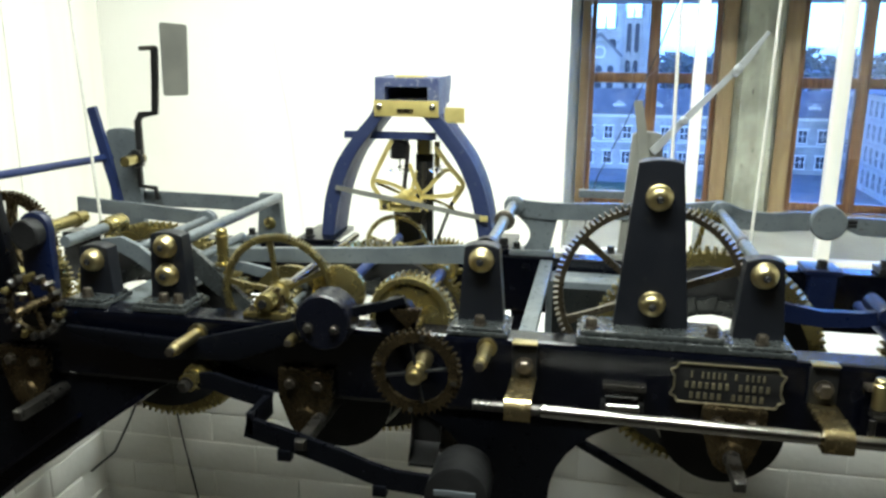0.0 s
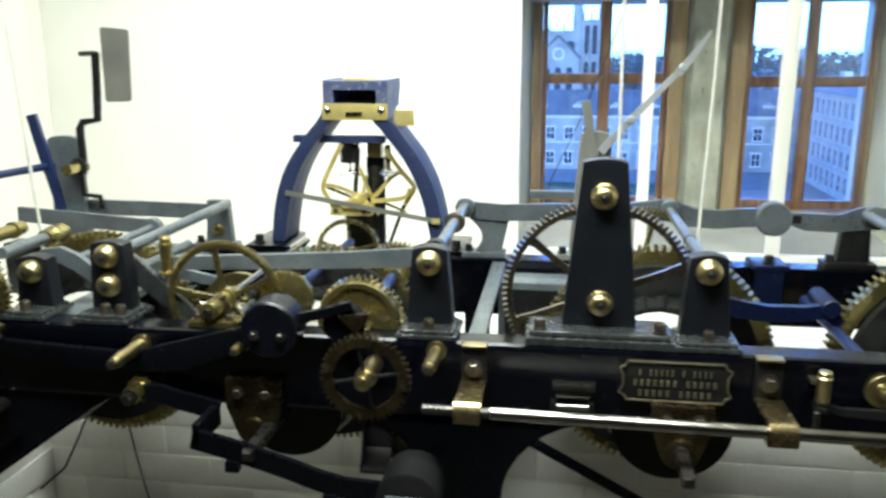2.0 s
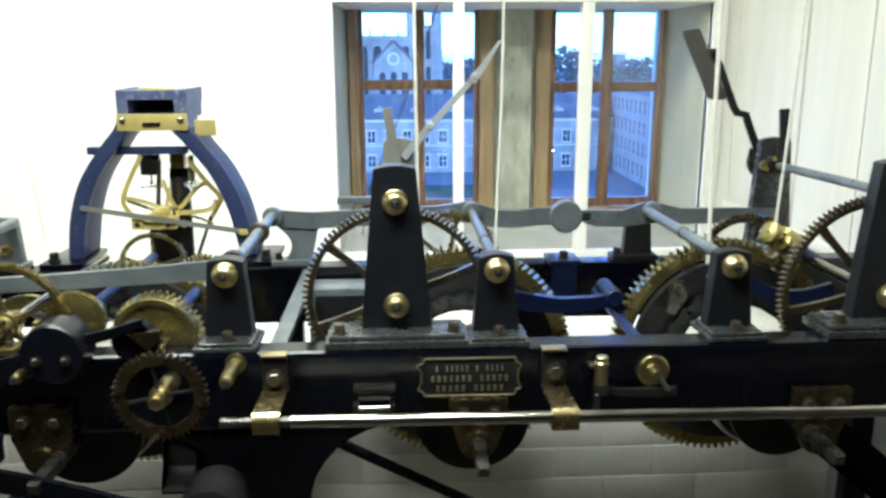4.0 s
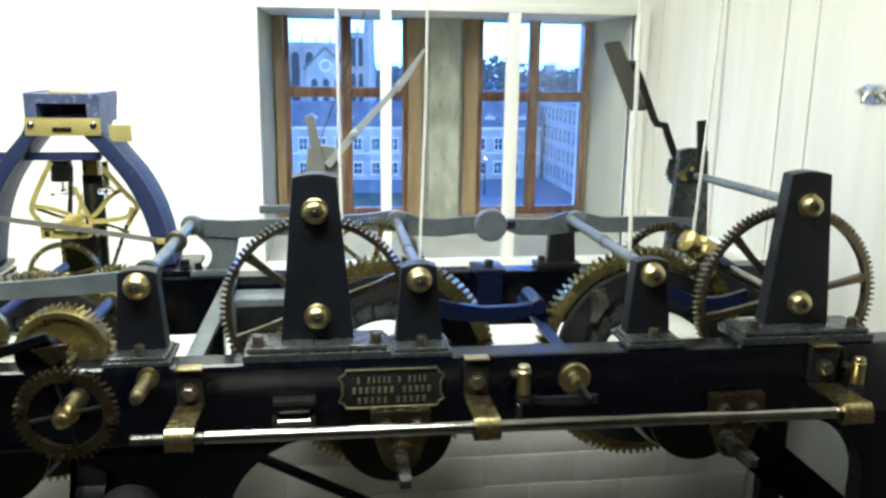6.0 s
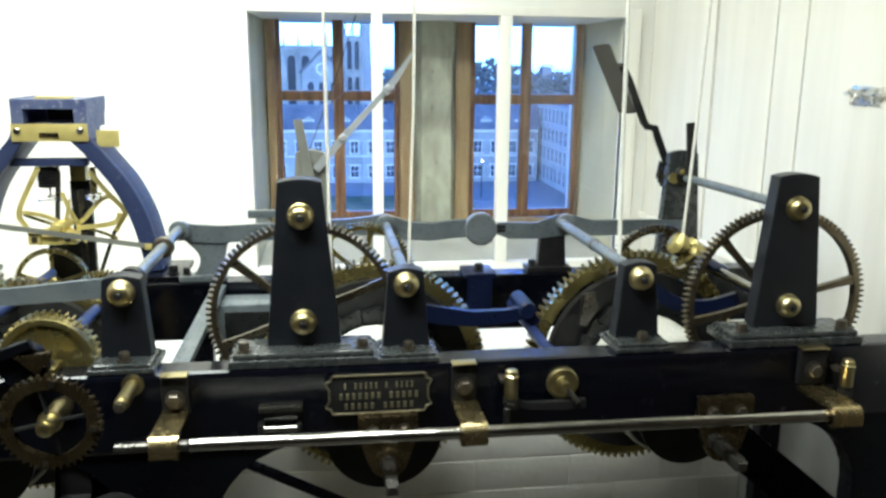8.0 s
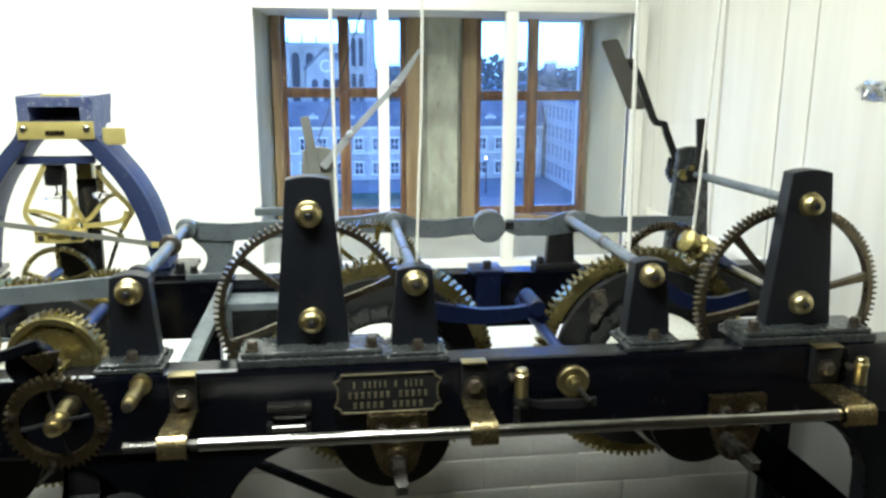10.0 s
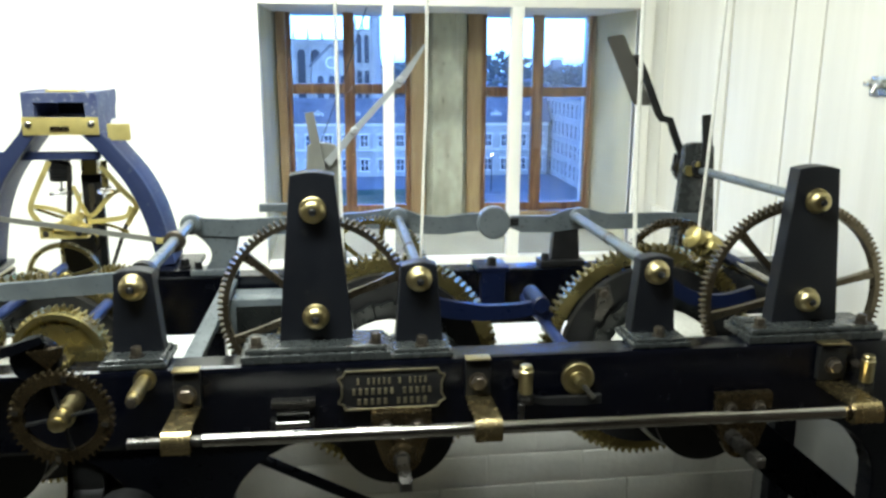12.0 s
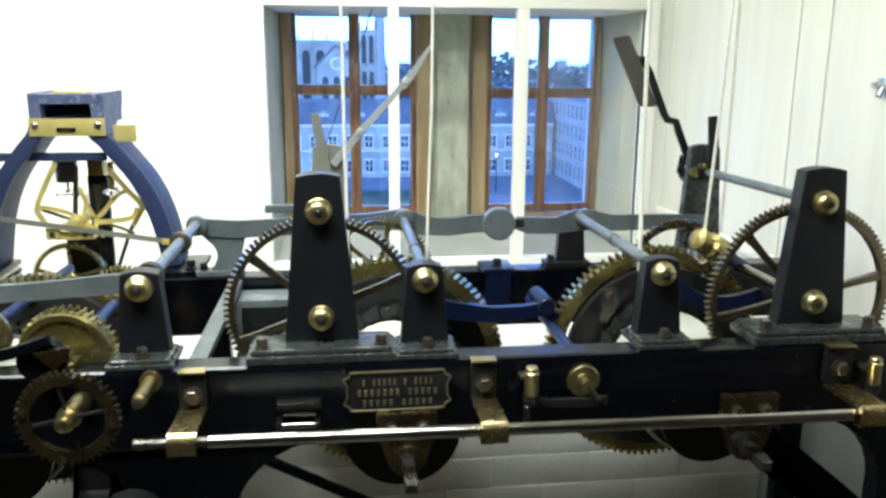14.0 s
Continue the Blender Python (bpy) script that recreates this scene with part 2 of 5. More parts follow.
def hexbolt(bm, p, d, r, h, seg=6):
    d2 = Vector(d).normalized()
    lathe(bm, p, d2, [(0, r * 1.25), (h * 0.18, r * 1.25)], 20)
    lathe(bm, Vector(p) + d2 * h * 0.18, d2, [(0, r), (h * 0.7, r), (h * 0.85, r * 0.82)], seg)


def smooth(me, angle=35):
    for q in me.polygons:
        q.use_smooth = True
    me.set_sharp_from_angle(angle=radians(angle))


def mesh_of(name, bm, mat, flat=False):
    me = bpy.data.meshes.new(name)
    bm.to_mesh(me)
    bm.free()
    if not flat:
        smooth(me)
    me.materials.append(mat)
    return me


def part(name, bm, mat, parent, label="", flat=False):
    ob = new(name, mesh_of(name, bm, mat, flat))
    if parent is not None:
        ob.parent = parent
        ob.matrix_parent_inverse = parent.matrix_world.inverted()
    if label:
        tagged(ob, label)
    return ob


def thing(name, at, label, category, group="", kind=""):
    ob = new(name)
    ob.empty_display_size = 0.02
    ob.location = at
    bpy.context.view_layer.update()
    return tagged(ob, label, category, group, kind)


def one(name, bm, mat, label, category, group="", kind="", flat=False):
    return tagged(new(name, mesh_of(name, bm, mat, flat)), label, category, group, kind)


def BM():
    return bmesh.new()


# ---- the room ----
DARKWALL = material("unseen_dark_wall", (0.06, 0.048, 0.036), 0.5, colour2=(0.04, 0.032, 0.024), scale=5, bump=0.2, stretch=(5, 5, 0.6))
FY, RY = 1.225, 1.80          # front faces of the front and rear beams
BZ = 1.204                    # top of both beams
LEDGE = 0.93
WX0, WX1, WY = -2.05, 1.25, 2.88

# Out-of-view floor; its dark colour keeps bounce and reflection off the beam.
bm = BM()
box(bm, -2.3, 1.5, -3.4, 3.5, -0.12, 0)
one("floor", bm, FLOORM, "unseen clock room floor, darkened to dim its reflection", "floor", kind="structure")
bm = BM()
box(bm, -2.3, 1.5, -3.4, 3.7, 2.8, 2.95)
one("ceiling", bm, PLASTER, "plain white painted ceiling of the clock room", "ceiling", kind="structure")
OX0, OX1, OZ0, OZ1 = -0.217, 1.145, 0.955, 1.879
bm = BM()
box(bm, WX0 - 0.2, OX0, WY, 3.55, LEDGE, 2.8)
box(bm, OX1, WX1 + 0.2, WY, 3.55, LEDGE, 2.8)
box(bm, OX0, OX1, WY, 3.55, OZ1, 2.8)
box(bm, OX0, OX1, WY, 3.55, LEDGE, OZ0)
one("wall_north", bm, PLASTER, "smooth white painted window wall above a ledge", "wall", kind="structure")
bm = BM()
box(bm, -2.3, 1.5, 2.004, 3.5, 0, LEDGE - 0.02)
box(bm, -2.3, -1.588, 1.25, 2.007, 0, LEDGE - 0.02)
wall_low = one("wall_lower", bm, BRICKM, "white painted brick wall below the ledge", "wall", kind="structure")
bm = BM()
box(bm, -2.3, 1.25, 2.0, 3.0, LEDGE - 0.02, LEDGE)
box(bm, -2.3, -1.6, 1.25, 2.0, LEDGE - 0.02, LEDGE)
one("ledge_trim", bm, PLASTER, "white painted ledge on top of the brick wall", "ledge", kind="structure")
bm = BM()
box(bm, WX0 - 0.25, WX0 - 0.012, 1.15, WY, LEDGE, 2.8)
wall_west = one("wall_west", bm, BOARDM, "white painted boarded side wall", "wall", kind="structure")
# Unseen front walls, made dark so that the glossy beam fronts reflect little.
bm = BM()
box(bm, -2.3, 1.5, -3.6, -3.4, 0, 2.8)
box(bm, WX0 - 0.25, WX0, -3.4, 1.146, 0, 2.8)
box(bm, WX0, -1.62, 1.1, 1.246, 0, LEDGE)
box(bm, WX1, WX1 + 0.2, -3.4, 0.896, 0, 2.8)
one("wall_south", bm, DARKWALL, "unseen dark walls added to close the front and dim reflections", "wall", kind="structure")
bm = BM()
box(bm, WX1 + 0.012, WX1 + 0.2, 0.9, WY, 0, 2.8)
wall_east = one("wall_east", bm, BOARDM, "white painted boarded partition wall", "wall", kind="structure")


# ---- the clock bed ----
def flare(x, top, w, reach, drop, z0):
    """Outline of a leg that sweeps out into the beam on both sides."""
    pts = [(x - w, z0)]
    for s, order in ((-1, range(9)), (1, range(8, -1, -1))):
        for k in order:
            a = math.pi / 2 * k / 8
            pts.append((x + s * (w + reach * (1 - math.cos(a))), top - drop + drop * math.sin(a)))
    pts.append((x + w, z0))
    return pts


bed = thing("clock_bed", (-0.15, 1.5, 0), "long dark blue cast iron clock bed on flared legs", "clock frame")
bm = BM()
box(bm, -1.5, 1.2, FY, FY + 0.062, 1.066, BZ, 0.009)
part("front_beam", bm, BEDBLUE, bed, flat=True)
bm = BM()
box(bm, -1.5, 1.2, RY, RY + 0.06, 1.066, BZ, 0.004)
part("rear_beam", bm, BEDBLUE, bed, flat=True)
for x, w, reach, drop in ((-0.222, 0.065, 0.17, 0.16), (1.13, 0.1, 0.19, 0.15)):
    bm = BM()
    prism(bm, flare(x, 1.067, w, reach, drop, 0.0), FY + 0.008, FY + 0.053, 0.003)
    part("leg", bm, BLACK, bed, flat=True)
bm = BM()
prism(bm, [(-0.87, 1.067), (-0.93, 1.032), (-1.2, 0.838), (-1.34, 0.725), (-1.4, 0.6), (-1.41, 0.4), (-1.41, 0), (-1.5, 0), (-1.5, 1.067)], FY + 0.008, FY + 0.053, 0.003)
part("leg", bm, BLACK, bed, flat=True)
bm = BM()
strap(bm, [(-1.07, 0.982), (-1.17, 0.908), (-1.28, 0.826), (-1.36, 0.74)], FY - 0.006, FY + 0.01, 0.004)
part("rib", bm, BEDBLUE, bed)
bm = BM()
strap(bm, [(-0.93, 1.036), (-1.065, 0.939), (-1.2, 0.842), (-1.34, 0.729)], FY - 0.004, FY + 0.01, 0.005)
part("edge_bead", bm, BEDBLUE, bed)
for x in (-0.26, 1.21):
    bm = BM()
    box(bm, x - 0.03, x + 0.03, RY + 0.008, RY + 0.05, 0, 1.067, 0.004)
    part("leg", bm, BLACK, bed, flat=True)


def stand(name, x, w0, w1, z1, base_w, label, bolts, domes, y=1.275, base_h=0.024):
    """An upright bearing plate on a bolted foot; domes: heights of the brass caps."""
    s = thing(name, (x, y, BZ), label, "bearing stand", "bearing stands of the clock")
    zb = BZ + base_h
    top = [(x + w1 * k / 3, z1 - 0.006 * (k / 3) ** 2) for k in (-3, -2, -1, 0, 1, 2, 3)]
    bm = BM()
    prism(bm, [(x - w0, zb - 0.004)] + top + [(x + w0, zb - 0.004)], y, y + 0.034, 0.0025)
    part("plate", bm, STANDM, s, flat=True)
    bm = BM()
    box(bm, x - base_w, x + base_w, y - 0.046, y + 0.05, BZ + 0.0005, BZ + base_h * 0.6, 0.002)
    box(bm, x - base_w + 0.006, x + base_w - 0.006, y - 0.04, y + 0.045, BZ + base_h * 0.55, BZ + base_h, 0.005)
    part("foot", bm, FOOTM, s, flat=True)
    for bx in bolts:
        bm = BM()
        hexbolt(bm, (x + bx, y - 0.022, BZ + base_h), (0, 0, 1), 0.0095, 0.016)
        part("bolt", bm, BOLTM, s)
    for z in domes:
        bm = BM()
        dome = [(0.0055 + 0.0165 * math.sin(a), 0.0068 + 0.0142 * math.cos(a)) for a in (math.pi / 2 * k / 9 for k in range(10))]
        lathe(bm, (x, y, z), (0, -1, 0), [(0, 0.0222), (0.003, 0.0222), (0.0042, 0.0205)] + dome + [(0.018, 0.0064)], 40)
        cap = part("bearing_cap", bm, BRIGHT, s, "polished brass bearing cap")
        bm = BM()
        lathe(bm, (x, y - 0.014, z), (0, -1, 0), [(0, 0.0066), (0.008, 0.0064), (0.0105, 0.0054), (0.0118, 0.0034), (0.0108, 0.0026), (0.0108, 0)], 20)
        part("arbor_end", bm, IRON, cap, "oily steel arbor end")
    return s


stand("bearing_stand", 0.002, 0.062, 0.036, 1.512, 0.122, "tall tapered black bearing stand with two brass caps", (-0.098, 0.098), (1.45, 1.269))
stand("bearing_stand", 0.881, 0.064, 0.038, 1.512, 0.128, "tall tapered black bearing stand near the board wall", (-0.098, 0.098), (1.45, 1.269))
for x, lab in ((-0.288, "short black bearing stand carrying a lever shaft"), (0.176, "short black bearing stand beside the tall one"), (0.594, "short blue-black bearing stand before the great wheel")):
    stand("bearing_stand", x, 0.041, 0.03, 1.357, 0.053, lab, (0.002,), (1.329,), base_h=0.015)
stand("bearing_stand", -0.884, 0.039, 0.032, 1.348, 0.055, "short black bearing stand with two stacked brass caps", (0.0, 0.03), (1.322, 1.267), base_h=0.016)
stand("bearing_stand", -1.038, 0.037, 0.029, 1.316, 0.044, "short black bearing stand with one brass cap", (-0.005,), (1.287,), base_h=0.016)


# ---- window ----
def splay(bm, a, b, c, d, t):
    """A slab through four corners, t thick along the second vector."""
    t = Vector(t)
    lo = [bm.verts.new(p) for p in (a, b, c, d)]
    hi = [bm.verts.new(Vector(p) + t) for p in (a, b, c, d)]
    fs = [bm.faces.new(lo), bm.faces.new(hi[::-1])] + [bm.faces.new((lo[i], hi[i], hi[(i + 1) % 4], lo[(i + 1) % 4])) for i in range(4)]
    bmesh.ops.recalc_face_normals(bm, faces=fs)


CY = 3.30
win = thing("window_1", (0.46, CY, 1.06), "two oak casements beside a weathered stone mullion", "window", kind="structure")
bm = BM()
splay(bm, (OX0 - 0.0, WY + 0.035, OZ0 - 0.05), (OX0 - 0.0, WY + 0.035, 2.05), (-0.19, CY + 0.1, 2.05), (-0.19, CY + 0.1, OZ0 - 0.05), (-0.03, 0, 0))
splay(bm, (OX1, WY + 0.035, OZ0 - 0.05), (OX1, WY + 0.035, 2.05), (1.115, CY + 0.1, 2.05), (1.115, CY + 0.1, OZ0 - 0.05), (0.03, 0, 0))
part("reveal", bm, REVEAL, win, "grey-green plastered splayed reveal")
bm = BM()
splay(bm, (OX0, WY + 0.035, OZ0), (OX1, WY + 0.035, OZ0), (1.13, CY + 0.1, 1.06), (-0.2, CY + 0.1, 1.06), (0, 0, -0.03))
part("window_sill", bm, SILLM, win, "grey-olive window sill")
bm = BM()
prism_z = [(0.405, CY + 0.14), (0.405, CY - 0.01), (0.428, CY - 0.06), (0.55, CY - 0.06), (0.575, CY - 0.01), (0.575, CY + 0.14)]
levels = [1.02, 1.34, 1.345, 1.72, 1.725, 2.06]
rows = [[bm.verts.new((x + (0.003 if k in (1, 4) else 0), y, z)) for x, y in prism_z] for k, z in enumerate(levels)]
for a, b in zip(rows, rows[1:]):
    for k in range(5):
        bm.faces.new((a[k], a[k + 1], b[k + 1], b[k]))
bmesh.ops.recalc_face_normals(bm, faces=bm.faces)
part("mullion", bm, STONE, win, "weathered grey stone mullion")
for x0, x1, g0, g1, mid, drop in ((-0.19, 0.405, -0.132, 0.322, 0.095, 0.0), (0.575, 1.11, 0.658, 1.085, 0.876, 0.012)):
    bm = BM()
    box(bm, x0, g0 - 0.022, CY - 0.02, CY + 0.05, 1.04, 2.04, 0.004)
    box(bm, g1 + 0.022, x1, CY - 0.02, CY + 0.05, 1.04, 2.04, 0.004)
    box(bm, g0 - 0.022, g1 + 0.022, CY - 0.02, CY + 0.05, 1.03, 1.066, 0.004)
    fr = part("window_frame", bm, PALEWOOD, win, "faded tan oak frame")
    bm = BM()
    for a, b in ((g0 - 0.02, g0), (g1, g1 + 0.02), (mid - 0.022, mid + 0.022)):
        box(bm, a, b, CY - 0.008, CY + 0.03, 1.068, 2.02, 0.004)
    part("stile", bm, WOOD, fr)
    for z0, z1 in ((1.07, 1.104), (1.562 - drop, 1.603 - drop)):
        bm = BM()
        box(bm, g0, g1, CY - 0.006, CY + 0.028, z0, z1, 0.004)
        part("glazing_bar", bm, WOOD, fr)
    for a, b in ((g0, mid - 0.022), (mid + 0.022, g1)):
        for z0, z1 in ((1.104, 1.562 - drop), (1.603 - drop, 2.02)):
            bm = BM()
            box(bm, a, b, CY + 0.008, CY + 0.012, z0, z1)
            part("pane", bm, GLASS, fr, flat=True).visible_shadow = False
sec = thing("window_2", (0.46, WY, OZ0), "white painted inner glazing frame over the window recess", "window", kind="structure")
for nm, q in (("stile", (OX0 - 0.03, OX0, OZ0 - 0.02, OZ1 + 0.03)), ("stile", (OX1, OX1 + 0.05, OZ0 - 0.02, OZ1 + 0.03)), ("rail", (OX0, OX1, OZ1, OZ1 + 0.03)), ("rail", (OX0, OX1, OZ0 - 0.02, OZ0 + 0.018)), ("glazing_bar", (0.208, 0.246, OZ0 + 0.018, OZ1)), ("glazing_bar", (0.668, 0.712, OZ0 + 0.018, OZ1))):
    bm = BM()
    box(bm, q[0], q[1], WY - 0.018, WY + 0.03, q[2], q[3], 0.003)
    part(nm, bm, BOARDM, sec)
for a, b in ((OX0, 0.208), (0.246, 0.668), (0.712, OX1)):
    bm = BM()
    box(bm, a, b, WY + 0.006, WY + 0.009, OZ0 + 0.018, OZ1)
    part("pane", bm, GLASS, sec, flat=True).visible_shadow = False

# ---- outside: a college court at dusk ----
LIME = material("pale_limestone", (0.46, 0.45, 0.41), 0.85, colour2=(0.36, 0.35, 0.32), scale=0.4, bump=0.3, bump_scale=3)
# Darker, spotted counterpart of the pale limestone.
DARKSTONE = material("dark_limestone", (0.27, 0.27, 0.26), 0.9, colour2=(0.15, 0.15, 0.148), scale=0.25, bump=0.4, bump_scale=2, spots=0.2, spot_colour=(0.06, 0.06, 0.06))
SLATE = material("slate_roof", (0.1, 0.105, 0.115), 0.7, colour2=(0.06, 0.065, 0.075), scale=0.5, bump=0.4, bump_scale=8)
LAWN = material("lawn", (0.06, 0.12, 0.04), 0.95, colour2=(0.035, 0.065, 0.025), scale=0.15, bump=0.5, bump_scale=6)
PAVE = material("court_paving", (0.22, 0.21, 0.19), 0.9, colour2=(0.16, 0.155, 0.14), scale=0.5, bump=0.4, bump_scale=5)
TRIM = material("pale_window_trim", (0.52, 0.51, 0.48), 0.7, colour2=(0.4, 0.39, 0.37), scale=1.5)
DARKGLASS = material("dark_pane", (0.04, 0.045, 0.055), 0.6, spec=0.1)
# Leaf colour greyed and lightened to carry the haze of distance.
LEAFM = material("hazed_foliage", (0.11, 0.12, 0.11), 0.9, colour2=(0.07, 0.08, 0.07), scale=0.6)
G0, GZ = -7.5, -15.76
bm = BM()
box(bm, -900, 900, 3.9, 1800, GZ - 0.5, GZ)
one("ground", bm, PAVE, "paved court ground running to the horizon", "ground", kind="structure")
bm = BM()
box(bm, -50, 19, 40, 112, GZ, GZ + 0.08, 0.02)
one("lawn", bm, LAWN, "mown square lawn in the court", "lawn", kind="stuff")


def range_building(name, m, length, depth, height, bays, storeys, label, dormers=True, stone=LIME, rise=4.2, ww=0.42, wh=1.8):
    b = thing(name, (0, 0, 0), label, "building")
    bm = BM()
    box(bm, 0, length, 0, depth, 0, height)
    part("wall", bm, stone, b)
    bm = BM()
    v = [bm.verts.new(p) for p in ((-0.4, -0.5, height), (length + 0.4, -0.5, height), (length + 0.4, depth + 0.5, height), (-0.4, depth + 0.5, height), (-0.4, depth / 2, height + rise), (length + 0.4, depth / 2, height + rise))]
    for q in ((0, 1, 5, 4), (2, 3, 4, 5), (0, 4, 3), (1, 2, 5), (0, 3, 2, 1)):
        bm.faces.new([v[i] for i in q])
    roof = part("roof", bm, SLATE, b, flat=True)
    step = length / bays
    bm = BM()
    box(bm, 0, length, -0.25, 0, height - 0.5, height - 0.15)
    part("cornice", bm, LIME, b)
    for k in range(1, storeys):
        bm = BM()
        box(bm, 0, length, -0.12, 0, k * (height - 0.8) / storeys + 0.28, k * (height - 0.8) / storeys + 0.5)
        part("string_course", bm, LIME, b)
    gl = BM()
    box(gl, -ww, ww, -0.03, 0.03, 0, wh)
    glass_me = mesh_of("pane", gl, DARKGLASS, True)
    fr = BM()
    for q in ((-ww - 0.12, -ww, 0, wh), (ww, ww + 0.12, 0, wh), (-ww - 0.25, ww + 0.25, wh, wh + 0.22), (-ww - 0.25, ww + 0.25, -0.2, 0), (-0.045, 0.045, 0, wh), (-ww, ww, wh * 0.48, wh * 0.53)):
        box(fr, q[0], q[1], -0.06, 0.02, q[2], q[3])
    frame_me = mesh_of("window", fr, TRIM, True)
    for s in range(storeys):
        for k in range(bays):
            w = new("window", frame_me)
            w.parent = b
            w.location = ((k + 0.5) * step, 0, 0.9 + s * (height - 0.8) / storeys)
            g = new("pane", glass_me)
            g.parent = w
    if dormers:
        dm = BM()
        box(dm, -0.7, 0.7, 0.3, 2.2, 0, 1.3)
        dv = [dm.verts.new(p) for p in ((-0.85, 0.2, 1.3), (0.85, 0.2, 1.3), (0.85, 2.4, 1.3), (-0.85, 2.4, 1.3), (0, 0.2, 1.9), (0, 2.4, 1.9))]
        for q in ((0, 1, 4), (2, 3, 5), (1, 2, 5, 4), (3, 0, 4, 5)):
            dm.faces.new([dv[i] for i in q])
        dorm_me = mesh_of("dormer", dm, stone, True)
        for k in range(0, bays, 2):
            d = new("dormer", dorm_me)
            d.parent = b
            d.location = ((k + 1) * step, 0.2, height + 0.1)
            w = new("window", frame_me)
            w.parent = d
            w.location, w.scale = (0, 0.3, 0.2), (1.1, 1, 0.55)
    for k in range(3):
        bm = BM()
        x = length * (0.2 + 0.3 * k)
        box(bm, x - 1.1, x + 1.1, depth / 2 - 0.6, depth / 2 + 0.6, height + rise - 1.2, height + rise + 1.6)
        part("chimney", bm, stone, roof)
    b.matrix_world = m
    return b


range_building("college_range", pose(-62, 126, GZ), 95.5, 6, 8.45, 34, 2, "dark stone college range with a slate roof and dormers", stone=DARKSTONE, rise=3.7, ww=0.6)
range_building("college_range", pose(34.6, 140, GZ, 0, 0, -91), 62, 14, 12.6, 26, 4, "long pale stone range with rows of sash windows", False, rise=0.7, ww=0.55, wh=2.0)
ft = thing("far_tower", (71.5, 262, GZ), "dark square tower far behind the roofs", "tower")
bm = BM()
box(bm, 69.9, 73.1, 260, 264, GZ, 3.2)
part("wall", bm, DARKSTONE, ft)
for x in (70.1, 71.1, 71.9, 72.9):
    bm = BM()
    box(bm, x - 0.2, x + 0.2, 259.9, 260.4, 3.2, 3.9)
    part("battlement", bm, DARKSTONE, ft)
ft = thing("far_tower", (21, 262, GZ), "low square tower on the skyline of roofs", "tower")
bm = BM()
box(bm, 19.2, 23, 260, 264, GZ, 1.6)
part("wall", bm, DARKSTONE, ft)
for x in (19.5, 21.1, 22.7):
    bm = BM()
    box(bm, x - 0.35, x + 0.35, 259.9, 260.5, 1.6, 2.3)
    part("battlement", bm, DARKSTONE, ft)


def lancet(bm, x, w, z0, z1, y0, y1):
    """A pointed opening, w to each side of x."""
    arc = [(x + w * math.cos(a), z1 - w * 1.3 + w * 1.3 * math.sin(a) ** 0.8) for a in (math.pi * k / 8 for k in range(9))]
    prism(bm, [(x + w, z0)] + arc + [(x - w, z0)], y0, y1)


chapel = thing("chapel", (-10, 134, GZ), "tall gothic chapel with tower and pinnacles", "chapel")
bm = BM()
box(bm, -38, 2.4, 134, 150, GZ, 5.2)
part("wall", bm, DARKSTONE, chapel)
bm = BM()
box(bm, -38, 2.4, 133.7, 134, 4.7, 5.5)
part("parapet", bm, DARKSTONE, chapel)
for k in range(17):
    x = -36 + k * 2.25
    bm = BM()
    box(bm, x - 0.3, x + 0.3, 133.0, 134, GZ, 4.4)
    box(bm, x - 0.18, x + 0.18, 133.3, 133.7, 4.4, 5.7)
    lathe(bm, (x, 133.5, 5.7), (0, 0, 1), [(0, 0.24), (0.2, 0.2), (1.5 if k % 2 else 2.3, 0.02)], 4)
    part("pinnacle", bm, DARKSTONE, chapel)
    bm = BM()
    lancet(bm, x + 1.12, 0.62, -4.5, 3.9, 133.92, 134.1)
    part("window", bm, DARKGLASS, chapel)
bm = BM()
prism(bm, [(-4.0, GZ), (-4.0, 1.2), (-0.8, 4.4), (2.4, 1.2), (2.4, GZ)], 130.5, 133.6)
gable = part("gable", bm, DARKSTONE, chapel)
for side in (-1, 1):
    bm = BM()
    strap(bm, [(-0.8, 4.62), (-0.8 + side * 3.5, 1.12)], 130.2, 133.8, 0.2)
    part("coping", bm, SLATE, gable)
bm = BM()
tube(bm, [(-0.8 + 0.85 * math.cos(a), 130.45, 1.8 + 0.85 * math.sin(a)) for a in (2 * math.pi * k / 24 for k in range(25))], 0.12, 6)
part("rose_window", bm, TRIM, gable)
for x in (-2.6, -0.8, 1.0):
    bm = BM()
    lancet(bm, x, 0.5, -5.5, -0.2, 130.42, 130.52)
    part("window", bm, DARKGLASS, gable)
bm = BM()
box(bm, 1.9, 6.7, 134.6, 139.4, GZ, 7.2)
tower = part("tower", bm, DARKSTONE, chapel)
for x in (2.2, 6.4):
    for y in (134.9, 139.1):
        bm = BM()
        lathe(bm, (x, y, GZ), (0, 0, 1), [(0, 1.0), (18, 0.95), (18.2, 0.8), (29, 0.72), (29.2, 0.9), (29.7, 0.9), (29.8, 0.6), (34.5, 0.03)], 8)
        part("turret", bm, DARKSTONE, tower)
for x in (3.1, 4.3, 5.5):
    bm = BM()
    box(bm, x - 0.15, x + 0.15, 134.3, 134.7, -6, 7.6)
    lathe(bm, (x, 134.5, 7.6), (0, 0, 1), [(0, 0.25), (1.8, 0.02)], 4)
    part("pinnacle", bm, DARKSTONE, tower)
